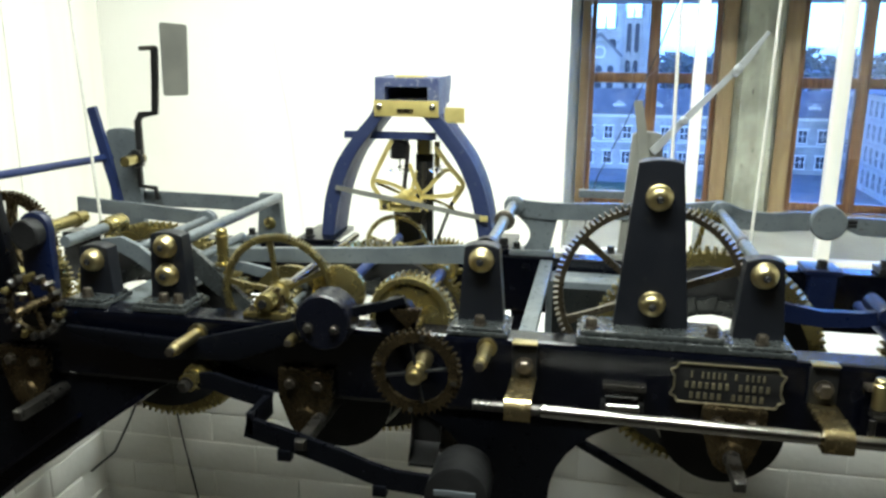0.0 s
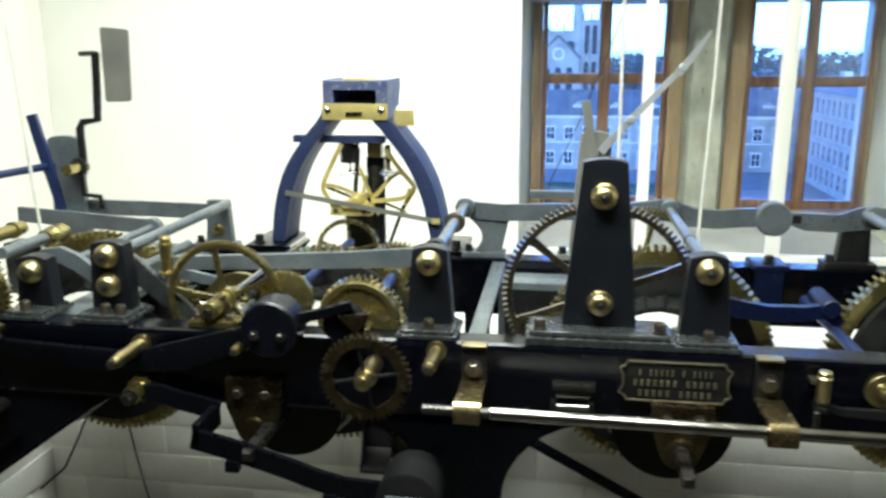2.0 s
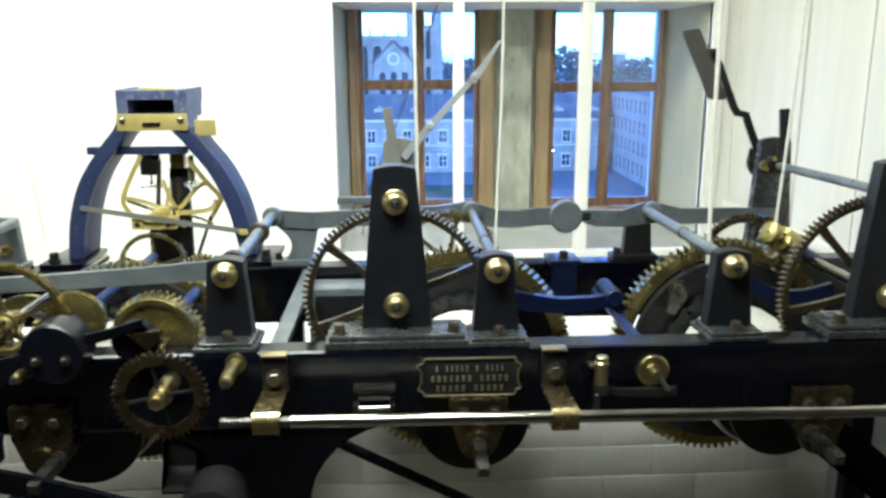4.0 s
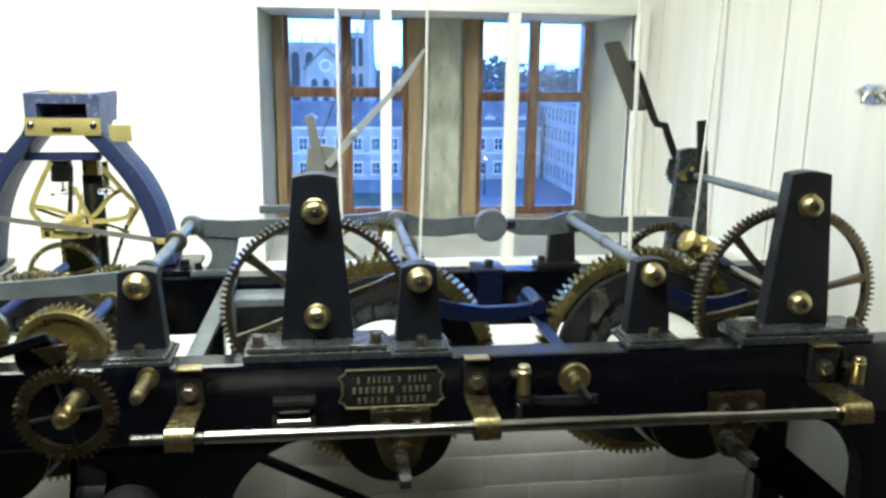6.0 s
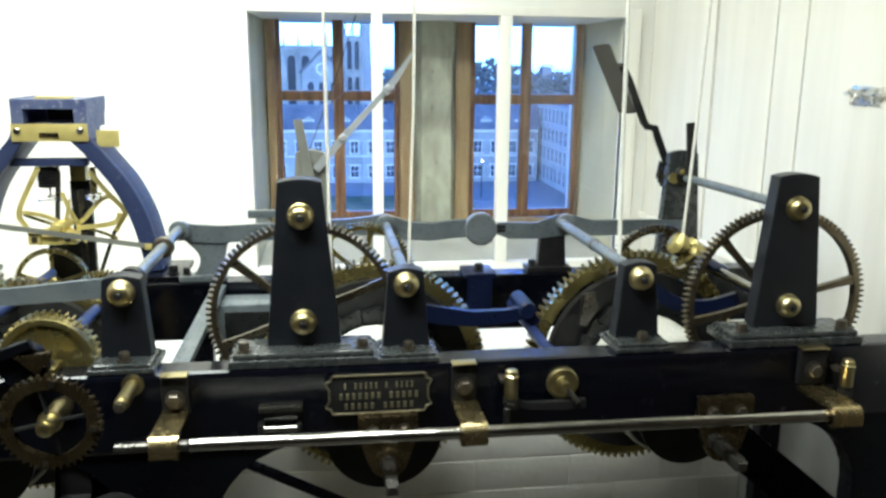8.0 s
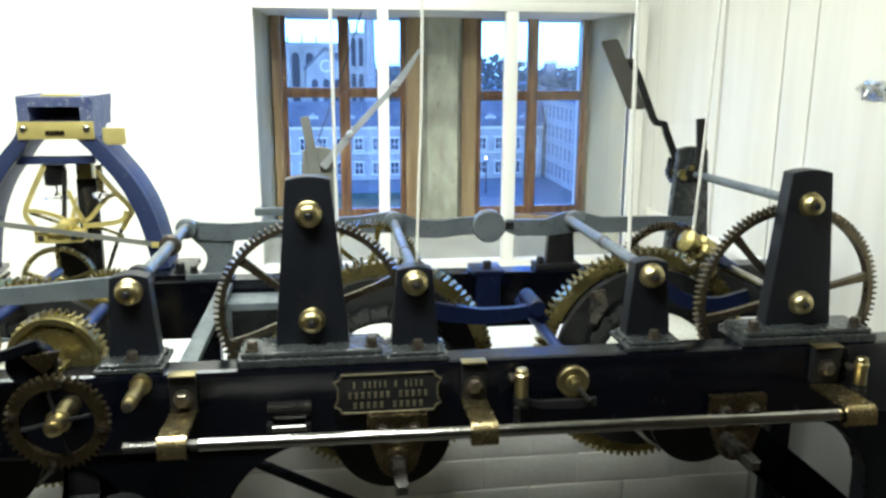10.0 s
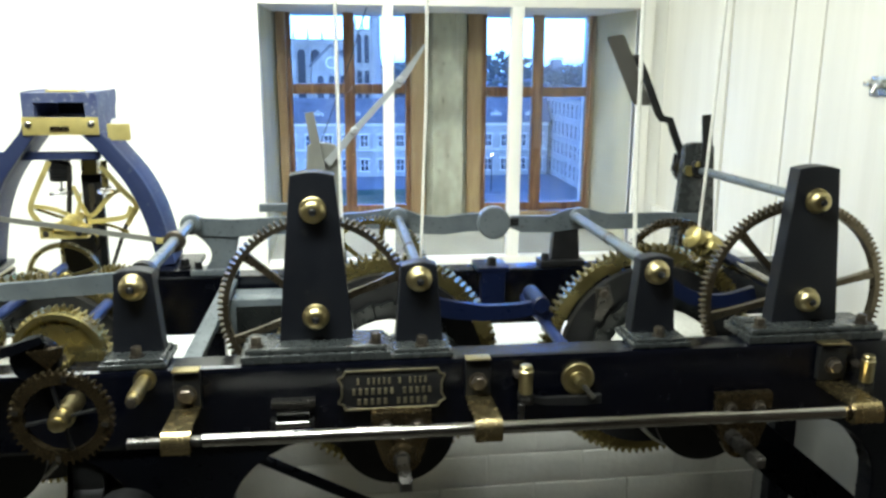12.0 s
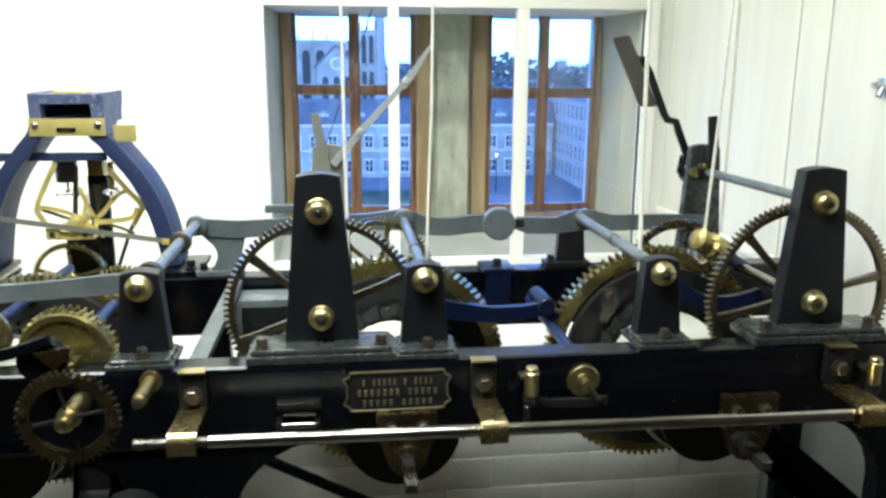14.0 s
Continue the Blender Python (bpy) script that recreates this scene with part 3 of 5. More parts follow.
for x in (3.7, 4.9):
    for z0, z1 in ((1.8, 6.3), (-4.5, 0.6)):
        bm = BM()
        lancet(bm, x, 0.36, z0, z1, 134.5, 134.65)
        part("window", bm, DARKGLASS, tower)
for z in (1.1, 6.8):
    bm = BM()
    box(bm, 1.9, 6.7, 134.4, 134.6, z, z + 0.3)
    part("string_course", bm, DARKSTONE, tower)
rng = random.Random(5)
tmp = BM()
bmesh.ops.create_icosphere(tmp, subdivisions=1, radius=1.0)
ico_v = np.array([v.co for v in tmp.verts])
ico_f = np.array([[v.index for v in q.verts] for q in tmp.faces])
tmp.free()
vs, fs = [], []
for k in range(9000):
    x, y = rng.uniform(-70, 170), rng.uniform(225, 290)
    top = 0.6 + 4.6 * math.exp(-((x - 47) / 7.5) ** 2) + 0.9 * math.sin(x * 0.37) + 0.6 * math.sin(x * 0.93 + 1) + 0.4 * math.sin(x * 2.3)
    z = GZ + (top - GZ) * rng.random() ** 0.45
    sc = np.array((rng.uniform(0.3, 1.0), rng.uniform(0.3, 1.0), rng.uniform(0.25, 0.9)))
    fs.append(ico_f + len(vs) * len(ico_v))
    vs.append(ico_v * sc + np.array((x, y, z)))
me = bpy.data.meshes.new("far_woods")
me.from_pydata(np.concatenate(vs).tolist(), [], np.concatenate(fs).tolist())
me.materials.append(LEAFM)
tagged(new("far_woods", me), "tree line beyond the roofs, haze put into its colour", "trees", "", "stuff")
lampm = bpy.data.materials.new("lit_lantern")
lampm.use_nodes = True
lampm.node_tree.nodes["Principled BSDF"].inputs["Emission Color"].default_value = (1, 0.7, 0.4, 1)
lampm.node_tree.nodes["Principled BSDF"].inputs["Emission Strength"].default_value = 12
lantern = thing("court_lantern", (21.3, 110, GZ), "small lit lantern on a post in the court", "lantern")
bm = BM()
cyl(bm, (21.3, 110, GZ), (21.3, 110, -10.8), 0.08, 10)
part("post", bm, IRON, lantern)
bm = BM()
lathe(bm, (21.3, 110, -10.8), (0, 0, 1), [(0, 0.07), (0.18, 0.14), (0.32, 0.0)], 8)
part("lamp_glass", bm, lampm, lantern)

# ---- board joints, latch ----
ys = (0.9, 1.4, 1.895, 2.036, 2.375, WY)
for y0, y1 in zip(ys, ys[1:]):
    bm = BM()
    box(bm, WX1, WX1 + 0.014, y0 + (0.014 if y0 == 2.375 else 0.004), y1 - 0.003, 0.12, 2.8, 0.002)
    part("board", bm, CREAMBOARD, wall_east)
bm = BM()
box(bm, WX1 - 0.014, WX1, 0.9, 2.0, 0.0, 0.14, 0.004)
one("baseboard", bm, BOARDM, "white painted baseboard along the board wall", "baseboard", kind="structure")
ys = (1.15, 1.55, 1.95, 2.35, WY)
for y0, y1 in zip(ys, ys[1:]):
    bm = BM()
    box(bm, WX0 - 0.014, WX0, y0 + 0.003, y1 - 0.002, LEDGE + 0.001, 2.8, 0.002)
    part("board", bm, BOARDM, wall_west)
latch = thing("barrel_bolt", (WX1, 1.64, 1.638), "small chrome barrel bolt on the white boards", "bolt")
bm = BM()
box(bm, WX1 - 0.003, WX1, 1.585, 1.69, 1.616, 1.66, 0.001)
part("back_plate", bm, CHROME, latch)
bm = BM()
cyl(bm, (WX1 - 0.01, 1.57, 1.643), (WX1 - 0.01, 1.7, 1.643), 0.006, 16, 0.001)
part("bolt_bar", bm, CHROME, latch)
for y in (1.6, 1.64, 1.678):
    bm = BM()
    lathe(bm, (WX1 - 0.01, y - 0.007, 1.643), (0, 1, 0), [(0, 0.0065), (0, 0.0095), (0.014, 0.0095), (0.014, 0.0065)], 16)
    part("keeper", bm, CHROME, latch)
bm = BM()
cyl(bm, (WX1 - 0.01, 1.655, 1.643), (WX1 - 0.022, 1.655, 1.622), 0.0045, 12, 0.001)
part("knob", bm, CHROME, latch)
# Grey panel added over the lower boards; its colour stands for their shade.
SHADEGREY = material("wall_shade_grey", (0.2, 0.2, 0.19), 0.6, colour2=(0.15, 0.15, 0.14), scale=3, bump=0.2, bump_scale=25)
bm = BM()
box(bm, WX1 - 0.012, WX1 - 0.0005, 0.9, 1.99, 0.145, 1.06, 0.002)
one("dado_panel", bm, SHADEGREY, "added grey panel standing for shade on the lower board wall", "panel", kind="structure")
bm = BM()
box(bm, WX1 - 0.02, WX1 - 0.0005, 2.0, WY - 0.002, 1.135, 1.16, 0.004)
one("dado_rail_trim", bm, BOARDM, "white painted rail along the board wall", "trim", kind="structure")


# ---- wheels and arbors ----
def prism_x(bm, outline, x0, x1, bevel=0.0):
    """An outline of (y, z), run from x0 to x1."""
    a = [bm.verts.new((x0, y, z)) for y, z in outline]
    b = [bm.verts.new((x1, y, z)) for y, z in outline]
    n = len(a)
    fs = [bm.faces.new(a), bm.faces.new(b[::-1])] + [bm.faces.new((a[i], b[i], b[(i + 1) % n], a[(i + 1) % n])) for i in range(n)]
    bmesh.ops.recalc_face_normals(bm, faces=fs)
    if bevel:
        bmesh.ops.bevel(bm, geom=list({e for q in fs for e in q.edges}), offset=bevel, segments=1, affect="EDGES")


def spine_xz(rows, steps=6):
    """A smooth curve through (x, z) rows."""
    out = []
    for i in range(len(rows) - 1):
        p0, p1, p2, p3 = (Vector(rows[max(0, min(len(rows) - 1, i + k))]) for k in (-1, 0, 1, 2))
        for s in range(steps):
            u = s / steps
            v = 0.5 * (2 * p1 + (p2 - p0) * u + (2 * p0 - 5 * p1 + 4 * p2 - p3) * u * u + (3 * p1 - 3 * p2 + p3 - p0) * u ** 3)
            out.append((v.x, v.y))
    return out + [tuple(rows[-1])]


def wheel(name, c, y0, y1, r, r_in, teeth, depth, mat, spokes, hub_r, label, spoke_w=0.007, phase=0.0, hub_len=0.02, group="wheels of the clock", arbor=None, arbor_mat=None, curved=False, rim_label=""):
    cx, cz = c
    w = thing(name, (cx, y0, cz), label, "gear wheel", group)
    bm = BM()
    ring_gear(bm, c, y0, y1, r, r_in, teeth, depth)
    part("rim", bm, mat, w, rim_label)
    for k in range(spokes):
        a = 2 * math.pi * (k + phase) / spokes
        pts = []
        for s in range(5):
            rr = hub_r * 0.8 + (r_in + 0.002 - hub_r * 0.8) * s / 4
            aa = a + (0.12 * math.sin(math.pi * s / 4) if curved else 0)
            pts.append((cx + rr * math.cos(aa), cz + rr * math.sin(aa)))
        bm = BM()
        strap(bm, pts, y0 + 0.002, y1 - 0.002, [spoke_w, spoke_w * 0.8, spoke_w * 0.7, spoke_w * 0.75, spoke_w])
        part("spoke", bm, mat, w)
    bm = BM()
    lathe(bm, (cx, y0 - hub_len, cz), (0, 1, 0), [(0, hub_r * 0.7), (0.003, hub_r * 0.8), (hub_len - 0.004, hub_r * 0.8), (hub_len - 0.002, hub_r), (hub_len + (y1 - y0) + 0.004, hub_r), (hub_len * 2 + (y1 - y0), hub_r * 0.7)], 28)
    part("hub", bm, mat, w)
    if arbor:
        bm = BM()
        cyl(bm, (cx, arbor[0], cz), (cx, arbor[1], cz), arbor[2], 18, 0.001)
        part("arbor", bm, arbor_mat or STEEL, w)
    return w


wheel("gear_wheel", (0.002, 1.266), 1.325, 1.341, 0.168, 0.15, 100, 0.009, WHEELM, 6, 0.024, "large dark steel toothed wheel behind a tall stand", 0.008, 0.35, arbor=(1.285, 1.795, 0.011))
wheel("gear_wheel", (0.882, 1.264), 1.315, 1.331, 0.181, 0.162, 104, 0.009, WHEELM, 6, 0.024, "large dark steel toothed wheel near the board wall", 0.008, 0.22, arbor=(1.285, 1.795, 0.011))

GREAT = ((-1.1, 1.046, 0.242), (-0.565, 1.045, 0.228), (0.138, 1.052, 0.243), (0.722, 1.054, 0.247))
for i, (gx, gz, gr) in enumerate(GREAT):
    wheel("great_wheel", (gx, gz), 1.6, 1.626, gr, gr - 0.038, 92, 0.012, BRASS, 6, 0.04, "large brass great wheel with coarse teeth", 0.013, 0.3 * i)
    drum = thing("winding_barrel", (gx, 1.45, gz - 0.1), "dark iron winding barrel wound with pale steel line", "barrel", "winding barrels")
    fr = (0.1, 0.105, 0.106, 0.098)[i]
    bm = BM()
    lathe(bm, (gx, 1.305, gz - 0.01), (0, 1, 0), [(0, fr - 0.012), (0, fr), (0.012, fr), (0.012, fr - 0.02)], 48)
    part("flange", bm, IRON, drum)
    bm = BM()
    cyl(bm, (gx, 1.316, gz), (gx, 1.36, gz), 0.074, 40)
    cyl(bm, (gx, 1.36, gz), (gx, 1.556, gz), 0.112, 48)
    part("drum", bm, IRON, drum)
    bm = BM()
    ring_gear(bm, (gx, gz), 1.556, 1.57, 0.152, 0.05, 22, 0.006, lean=-0.2)
    part("ratchet", bm, DARKGREY, drum, "dark grey toothed ratchet plate")
    bm = BM()
    lathe(bm, (gx, 1.575, gz), (0, 1, 0), [(0, 0.19), (0, 0.205), (0.022, 0.205), (0.022, 0.17)], 56)
    part("ratchet_ring", bm, IRON, drum)
    for k in range(14):
        bm = BM()
        pts = [(gx + 0.1165 * math.cos(a), 1.37 + 0.0125 * (k + a / 6.2832), gz + 0.1165 * math.sin(a)) for a in (2 * math.pi * s / 28 for s in range(29))]
        tube(bm, pts, 0.0052, 8)
        part("line_turn", bm, ROPEM, drum)
    bm = BM()
    strap(bm, [(gx - 0.13, gz + 0.17), (gx - 0.125, gz + 0.14), (gx - 0.14, gz + 0.1)], 1.54, 1.552, [0.014, 0.018, 0.008])
    pawl = part("pawl", bm, DULLSTEEL, drum)
    bm = BM()
    hexbolt(bm, (gx - 0.13, 1.54, gz + 0.16), (0, -1, 0), 0.009, 0.012)
    part("pivot_screw", bm, BOLTM, pawl)
    bm = BM()
    lathe(bm, (gx, 1.1, gz - 0.01), (0, 1, 0), [(0, 0.01), (0.004, 0.0135), (0.085, 0.0135)], 4, math.pi / 4)
    cyl(bm, (gx, 1.185, gz - 0.01), (gx, 1.31, gz - 0.01), 0.014, 20)
    part("winding_square", bm, DULLSTEEL, drum, "dull steel square winding arbor")


def arbor_bracket(x, z, top, w, h):
    b = thing("arbor_bracket", (x, 1.205, z), "bronze bearing bracket bolted under the front beam", "bracket", "arbor brackets")
    pts = [(x - w, top), (x - w, top - h * 0.45)] + [(x + 0.034 * math.cos(a), z + 0.034 * math.sin(a)) for a in (radians(d) for d in range(200, 341, 20))] + [(x + w, top - h * 0.45), (x + w, top)]
    bm = BM()
    prism(bm, pts, 1.203, 1.222, 0.002)
    part("plate", bm, BRONZE, b)
    for s in (-1, 1):
        bm = BM()
        hexbolt(bm, (x + s * w * 0.52, 1.203, top - 0.025), (0, -1, 0), 0.0095, 0.01)
        part("bolt", bm, BOLTM, b)
    bm = BM()
    lathe(bm, (x, 1.203, z), (0, -1, 0), [(0, 0.024), (0.008, 0.022), (0.01, 0.016)], 24)
    part("boss", bm, BRONZE, b)


arbor_bracket(-0.592, 1.033, 1.126, 0.05, 0.12)
arbor_bracket(0.139, 1.042, 1.121, 0.05, 0.08)
arbor_bracket(0.742, 1.034, 1.123, 0.051, 0.09)
arbor_bracket(-1.16, 1.035, 1.125, 0.05, 0.1)

wheel("gear_wheel", (-0.678, 1.235), 1.305, 1.317, 0.113, 0.099, 110, 0.0055, BRASS, 5, 0.024, "thin brass crossed wheel with fine teeth", 0.006, 0.37, hub_len=0.03, arbor=(1.24, 1.8, 0.009))
gw = wheel("gear_wheel", (-0.424, 1.206), 1.318, 1.34, 0.08, 0.012, 40, 0.0075, BRASS, 0, 0.018, "thick solid bright brass gear with square teeth", hub_len=0.038, arbor=(1.27, 1.8, 0.012), arbor_mat=BLUE)
bm = BM()
lathe(bm, (-0.424, 1.3, 1.206), (0, 1, 0), [(0.004, 0.015), (0.004, 0.062), (0.0, 0.064), (0.0, 0.0735), (0.002, 0.075), (0.0178, 0.075)], 56)
part("drum", bm, BRASS, gw)
bm = BM()
lathe(bm, (-0.424, 1.6, 1.206), (0, 1, 0), [(0, 0.013), (0.002, 0.02), (0.03, 0.021), (0.034, 0.027), (0.07, 0.027), (0.074, 0.02), (0.1, 0.018)], 28)
part("sleeve", bm, BRASS, gw)
for (x, z, r, y, lab) in ((-0.568, 1.236, 0.052, 1.33, "plain dull brass disc on an arbor"),):
    d = thing("arbor_disc", (x, y, z), lab, "disc")
    bm = BM()
    lathe(bm, (x, y, z), (0, 1, 0), [(0, r - 0.003), (0.002, r), (0.012, r), (0.014, r - 0.003)], 48)
    part("plate", bm, BRASS, d)
    bm = BM()
    cyl(bm, (x, y - 0.02, z), (x, 1.8, z), 0.01, 18)
    part("arbor", bm, BLUE, d, "blue painted arbor")
wheel("escape_gear", (-0.592, 1.192), 1.868, 1.878, 0.086, 0.074, 84, 0.005, BRASS, 5, 0.016, "slender brass wheel inside the arched cock", 0.005, 0.25)
wheel("gear_wheel", (-0.432, 1.180), 1.7, 1.72, 0.082, 0.066, 48, 0.009, BRASS, 5, 0.02, "brass train wheel between the beams", 0.007, 0.1)
wheel("gear_wheel", (-1.37, 1.26), 1.45, 1.475, 0.115, 0.095, 70, 0.009, BRONZE, 5, 0.022, "dark brass toothed wheel at the chime end", 0.008, 0.15)
wheel("gear_wheel", (0.12, 1.22), 1.76, 1.775, 0.125, 0.108, 80, 0.008, BRASS, 6, 0.02, "brass intermediate wheel by the rear beam", 0.007, 0.3, arbor=(1.68, 1.8, 0.01))
wheel("gear_wheel", (0.83, 1.2), 1.74, 1.76, 0.13, 0.112, 80, 0.008, BRONZE, 6, 0.02, "dull bronze wheel by the rear fly post", 0.007, 0.3)

# ratchet dial on the front of the beam
rd = wheel("ratchet_wheel", (-0.377, 1.16), 1.155, 1.167, 0.0765, 0.054, 42, 0.0065, BRONZE, 4, 0.013, "bronze ratchet wheel standing before the beam", 0.0025, 0.12, hub_len=0.012)
for ob in rd.children:
    if ob.name.startswith("spoke"):
        ob.data.materials[0] = IRON
bm = BM()
lathe(bm, (-0.377, 1.226, 1.16), (0, -1, 0), [(0, 0.016), (0.056, 0.016), (0.058, 0.0185), (0.064, 0.0185), (0.066, 0.0145), (0.086, 0.0145), (0.088, 0.011), (0.095, 0.011), (0.096, 0.009), (0.092, 0.0)], 28)
part("post", bm, BRIGHT, rd, "brass centre post")
for a in (80, 168, 350, 262):
    bm = BM()
    m = pose(-0.377, 1.153, 1.16, 0, -a, 0) @ pose(0.0645, 0, 0)
    box(bm, -0.005, 0.005, -0.002, 0.002, -0.004, 0.004, m=m)
    part("marker", bm, STEEL, rd)


# ---- front of the beam ----
def clip(x, w=0.021, dz=0.0):
    c = thing("rod_clip", (x, 1.2, 1.13), "bent brass clip holding the steel rod off the beam", "clip", "rod clips")
    bm = BM()
    box(bm, x - w, x + w, 1.212, 1.2245, 1.138, 1.2, 0.0015)
    part("back_plate", bm, IRON, c, "dark iron plate")
    bm = BM()
    box(bm, x - w, x + w, 1.206, 1.23, 1.2045, 1.2072, 0.001)
    part("hook", bm, BRIGHT, c)
    bm = BM()
    prism_x(bm, [(1.214, 1.146), (1.135, 1.149), (1.112, 1.149), (1.104, 1.143), (1.1, 1.134), (1.1, 1.118), (1.106, 1.113), (1.14, 1.113), (1.14, 1.118), (1.108, 1.118), (1.105, 1.122), (1.105, 1.134), (1.114, 1.142), (1.214, 1.139)], x - w, x + w)
    bmesh.ops.translate(bm, verts=bm.verts, vec=(0, 0, dz))
    part("tongue", bm, CLIPM, c, "handled brass tongue")
    bm = BM()
    hexbolt(bm, (x, 1.212, 1.166), (0, -1, 0), 0.0125, 0.013)
    part("bolt", bm, BOLTM, c)


clip(-0.203)
clip(0.268, 0.021, -0.005)
clip(0.905, 0.026, -0.0105)
rod = thing("steel_rod", (0.3, 1.12, 1.128), "long polished steel shutter rod along the beam", "rod")
bm = BM()
cyl(bm, (-0.168, 1.122, 1.1285), (0.93, 1.122, 1.1185), 0.0104, 24, 0.001)
part("bar", bm, STEEL, rod)
bm = BM()
cyl(bm, (-0.276, 1.122, 1.1295), (-0.168, 1.122, 1.1285), 0.0085, 24, 0.001)
part("end_bar", bm, DULLSTEEL, rod)

npl = thing("name_plate", (0.125, 1.222, 1.13), "dark cast maker's plate with raised brass lettering", "name plate")
NX0, NX1, NZ0, NZ1 = 0.036, 0.213, 1.124, 1.191
q = 0.012
outline = [(NX0 + q, NZ0), (NX1 - q, NZ0), (NX1 - q * 0.7, NZ0 + q * 0.7), (NX1, NZ0 + q), (NX1 - 0.006, NZ0 + 0.024), (NX1 - 0.006, NZ1 - 0.024), (NX1, NZ1 - q), (NX1 - q * 0.7, NZ1 - q * 0.7), (NX1 - q, NZ1), (NX0 + q, NZ1), (NX0 + q * 0.7, NZ1 - q * 0.7), (NX0, NZ1 - q), (NX0 + 0.006, NZ1 - 0.024), (NX0 + 0.006, NZ0 + 0.024), (NX0, NZ0 + q), (NX0 + q * 0.7, NZ0 + q * 0.7)]
bm = BM()
prism(bm, outline[::-1], 1.217, 1.2245)
part("plate", bm, IRON, npl)
for a, b in zip(outline, outline[1:] + outline[:1]):
    bm = BM()
    cyl(bm, (a[0], 1.216, a[1]), (b[0], 1.216, b[1]), 0.0018, 8)
    part("border", bm, LETTER, npl)
for z, x0, x1, words in ((1.173, 0.066, 0.186, (1, 5, 1, 4)), (1.155, 0.058, 0.194, (7, 5)), (1.137, 0.066, 0.186, (5, 5))):
    cells = sum(words) + len(words) - 1
    st = (x1 - x0) / cells
    at = 0
    for n in words:
        for k in range(n):
            bm = BM()
            xa = x0 + (at + k) * st
            box(bm, xa + 0.001, xa + st - 0.0044, 1.2145, 1.218, z - 0.0052, z + 0.0052)
            part("letter_bar", bm, LETTER, npl)
        at += n + 1


def oil_cup(x, z, label):
    o = thing("oil_cup", (x, 1.19, z - 0.05), label, "oil cup", "oil cups")
    bm = BM()
    lathe(bm, (x, 1.197, z - 0.04), (0, 0, 1), [(0, 0.01), (0.002, 0.0118), (0.036, 0.0118), (0.037, 0.0125), (0.04, 0.0125), (0.042, 0.0105), (0.048, 0.0105), (0.05, 0.009), (0.051, 0.0)], 24)
    part("cup", bm, BRIGHT, o)
    bm = BM()
    lathe(bm, (x, 1.197, z - 0.053), (0, 0, 1), [(0, 0.009), (0.001, 0.0135), (0.006, 0.0135), (0.007, 0.011), (0.0125, 0.0145)], 6)
    part("nut", bm, DULLSTEEL, o)
    bm = BM()
    cyl(bm, (x - 0.008, 1.19, z - 0.1), (x - 0.008, 1.19, z - 0.055), 0.0055, 14, 0.001)
    box(bm, x - 0.006, x + 0.012, 1.192, 1.2, z - 0.06, z - 0.04, 0.001)
    part("stem", bm, DULLSTEEL, o)
    bm = BM()
    box(bm, x - 0.018, x - 0.004, 1.2, 1.2245, z - 0.015, z - 0.008, 0.001)
    part("fixing", bm, BOLTM, o)


oil_cup(0.346, 1.187, "small brass oil cup on a steel stem")
oil_cup(0.962, 1.178, "small brass oil cup beside the end clip")
tl = thing("trip_lever", (0.42, 1.2, 1.13), "black trip lever pivoted on a brass disc", "lever")
bm = BM()
strap(bm, [(0.348, 1.137), (0.38, 1.13), (0.44, 1.128), (0.478, 1.13)], 1.196, 1.206, [0.004, 0.006, 0.0075, 0.0075])
part("arm", bm, IRON, tl)
bm = BM()
lathe(bm, (0.442, 1.2245, 1.16), (0, -1, 0), [(0, 0.028), (0.008, 0.028), (0.0095, 0.0262), (0.0095, 0.0225), (0.0075, 0.0215), (0.0075, 0.013), (0.0095, 0.012), (0.0095, 0.0085), (0.03, 0.0085), (0.03, 0.0)], 36)
part("disc", bm, BRIGHT, tl)
bm = BM()
cyl(bm, (0.442, 1.2, 1.16), (0.462, 1.19, 1.135), 0.005, 12)
part("crank_pin", bm, DULLSTEEL, tl)
hb = thing("hinge_block", (-0.036, 1.21, 1.12), "small black iron hinge block bolted to the beam", "hinge")
bm = BM()
box(bm, -0.072, -0.002, 1.206, 1.2245, 1.136, 1.148, 0.002)
part("top_bar", bm, DULLSTEEL, hb)
bm = BM()
cyl(bm, (-0.066, 1.21, 1.107), (-0.01, 1.21, 1.107), 0.0065, 14, 0.001)
part("pin", bm, STEEL, hb)
for x in (-0.07, -0.008):
    bm = BM()
    box(bm, x - 0.004, x + 0.004, 1.205, 1.2245, 1.1, 1.115, 0.001)
    part("ear", bm, IRON, hb)


def brass_pin(x, z, r, length, label, tip=None):
    p = thing("brass_pin", (x, 1.2, z), label, "pin", "brass pins")
    bm = BM()
    lathe(bm, (x, 1.2248, z), (0, -1, 0), [(0, r * 1.5), (0.008, r * 1.5), (0.009, r), (length * 0.85, r), (length * 0.86, r * 0.85), (length, r * 0.8), (length + 0.001, 0)], 24)
    part("shank", bm, BRIGHT, p)
    bm = BM()
    lathe(bm, (x, 1.2248 - length, z), (0, -1, 0), [(-0.004, r * 0.7), (0.006, r * 0.7), (0.007, 0)], 6)
    part("nut", bm, BOLTM, p)


brass_pin(-0.802, 1.175, 0.012, 0.1, "long plain brass pin on the beam face")
brass_pin(-0.268, 1.19, 0.0115, 0.09, "brass pin with a nut beside the ratchet wheel")
brass_pin(-0.608, 1.188, 0.009, 0.05, "short brass stud under the weight lever")

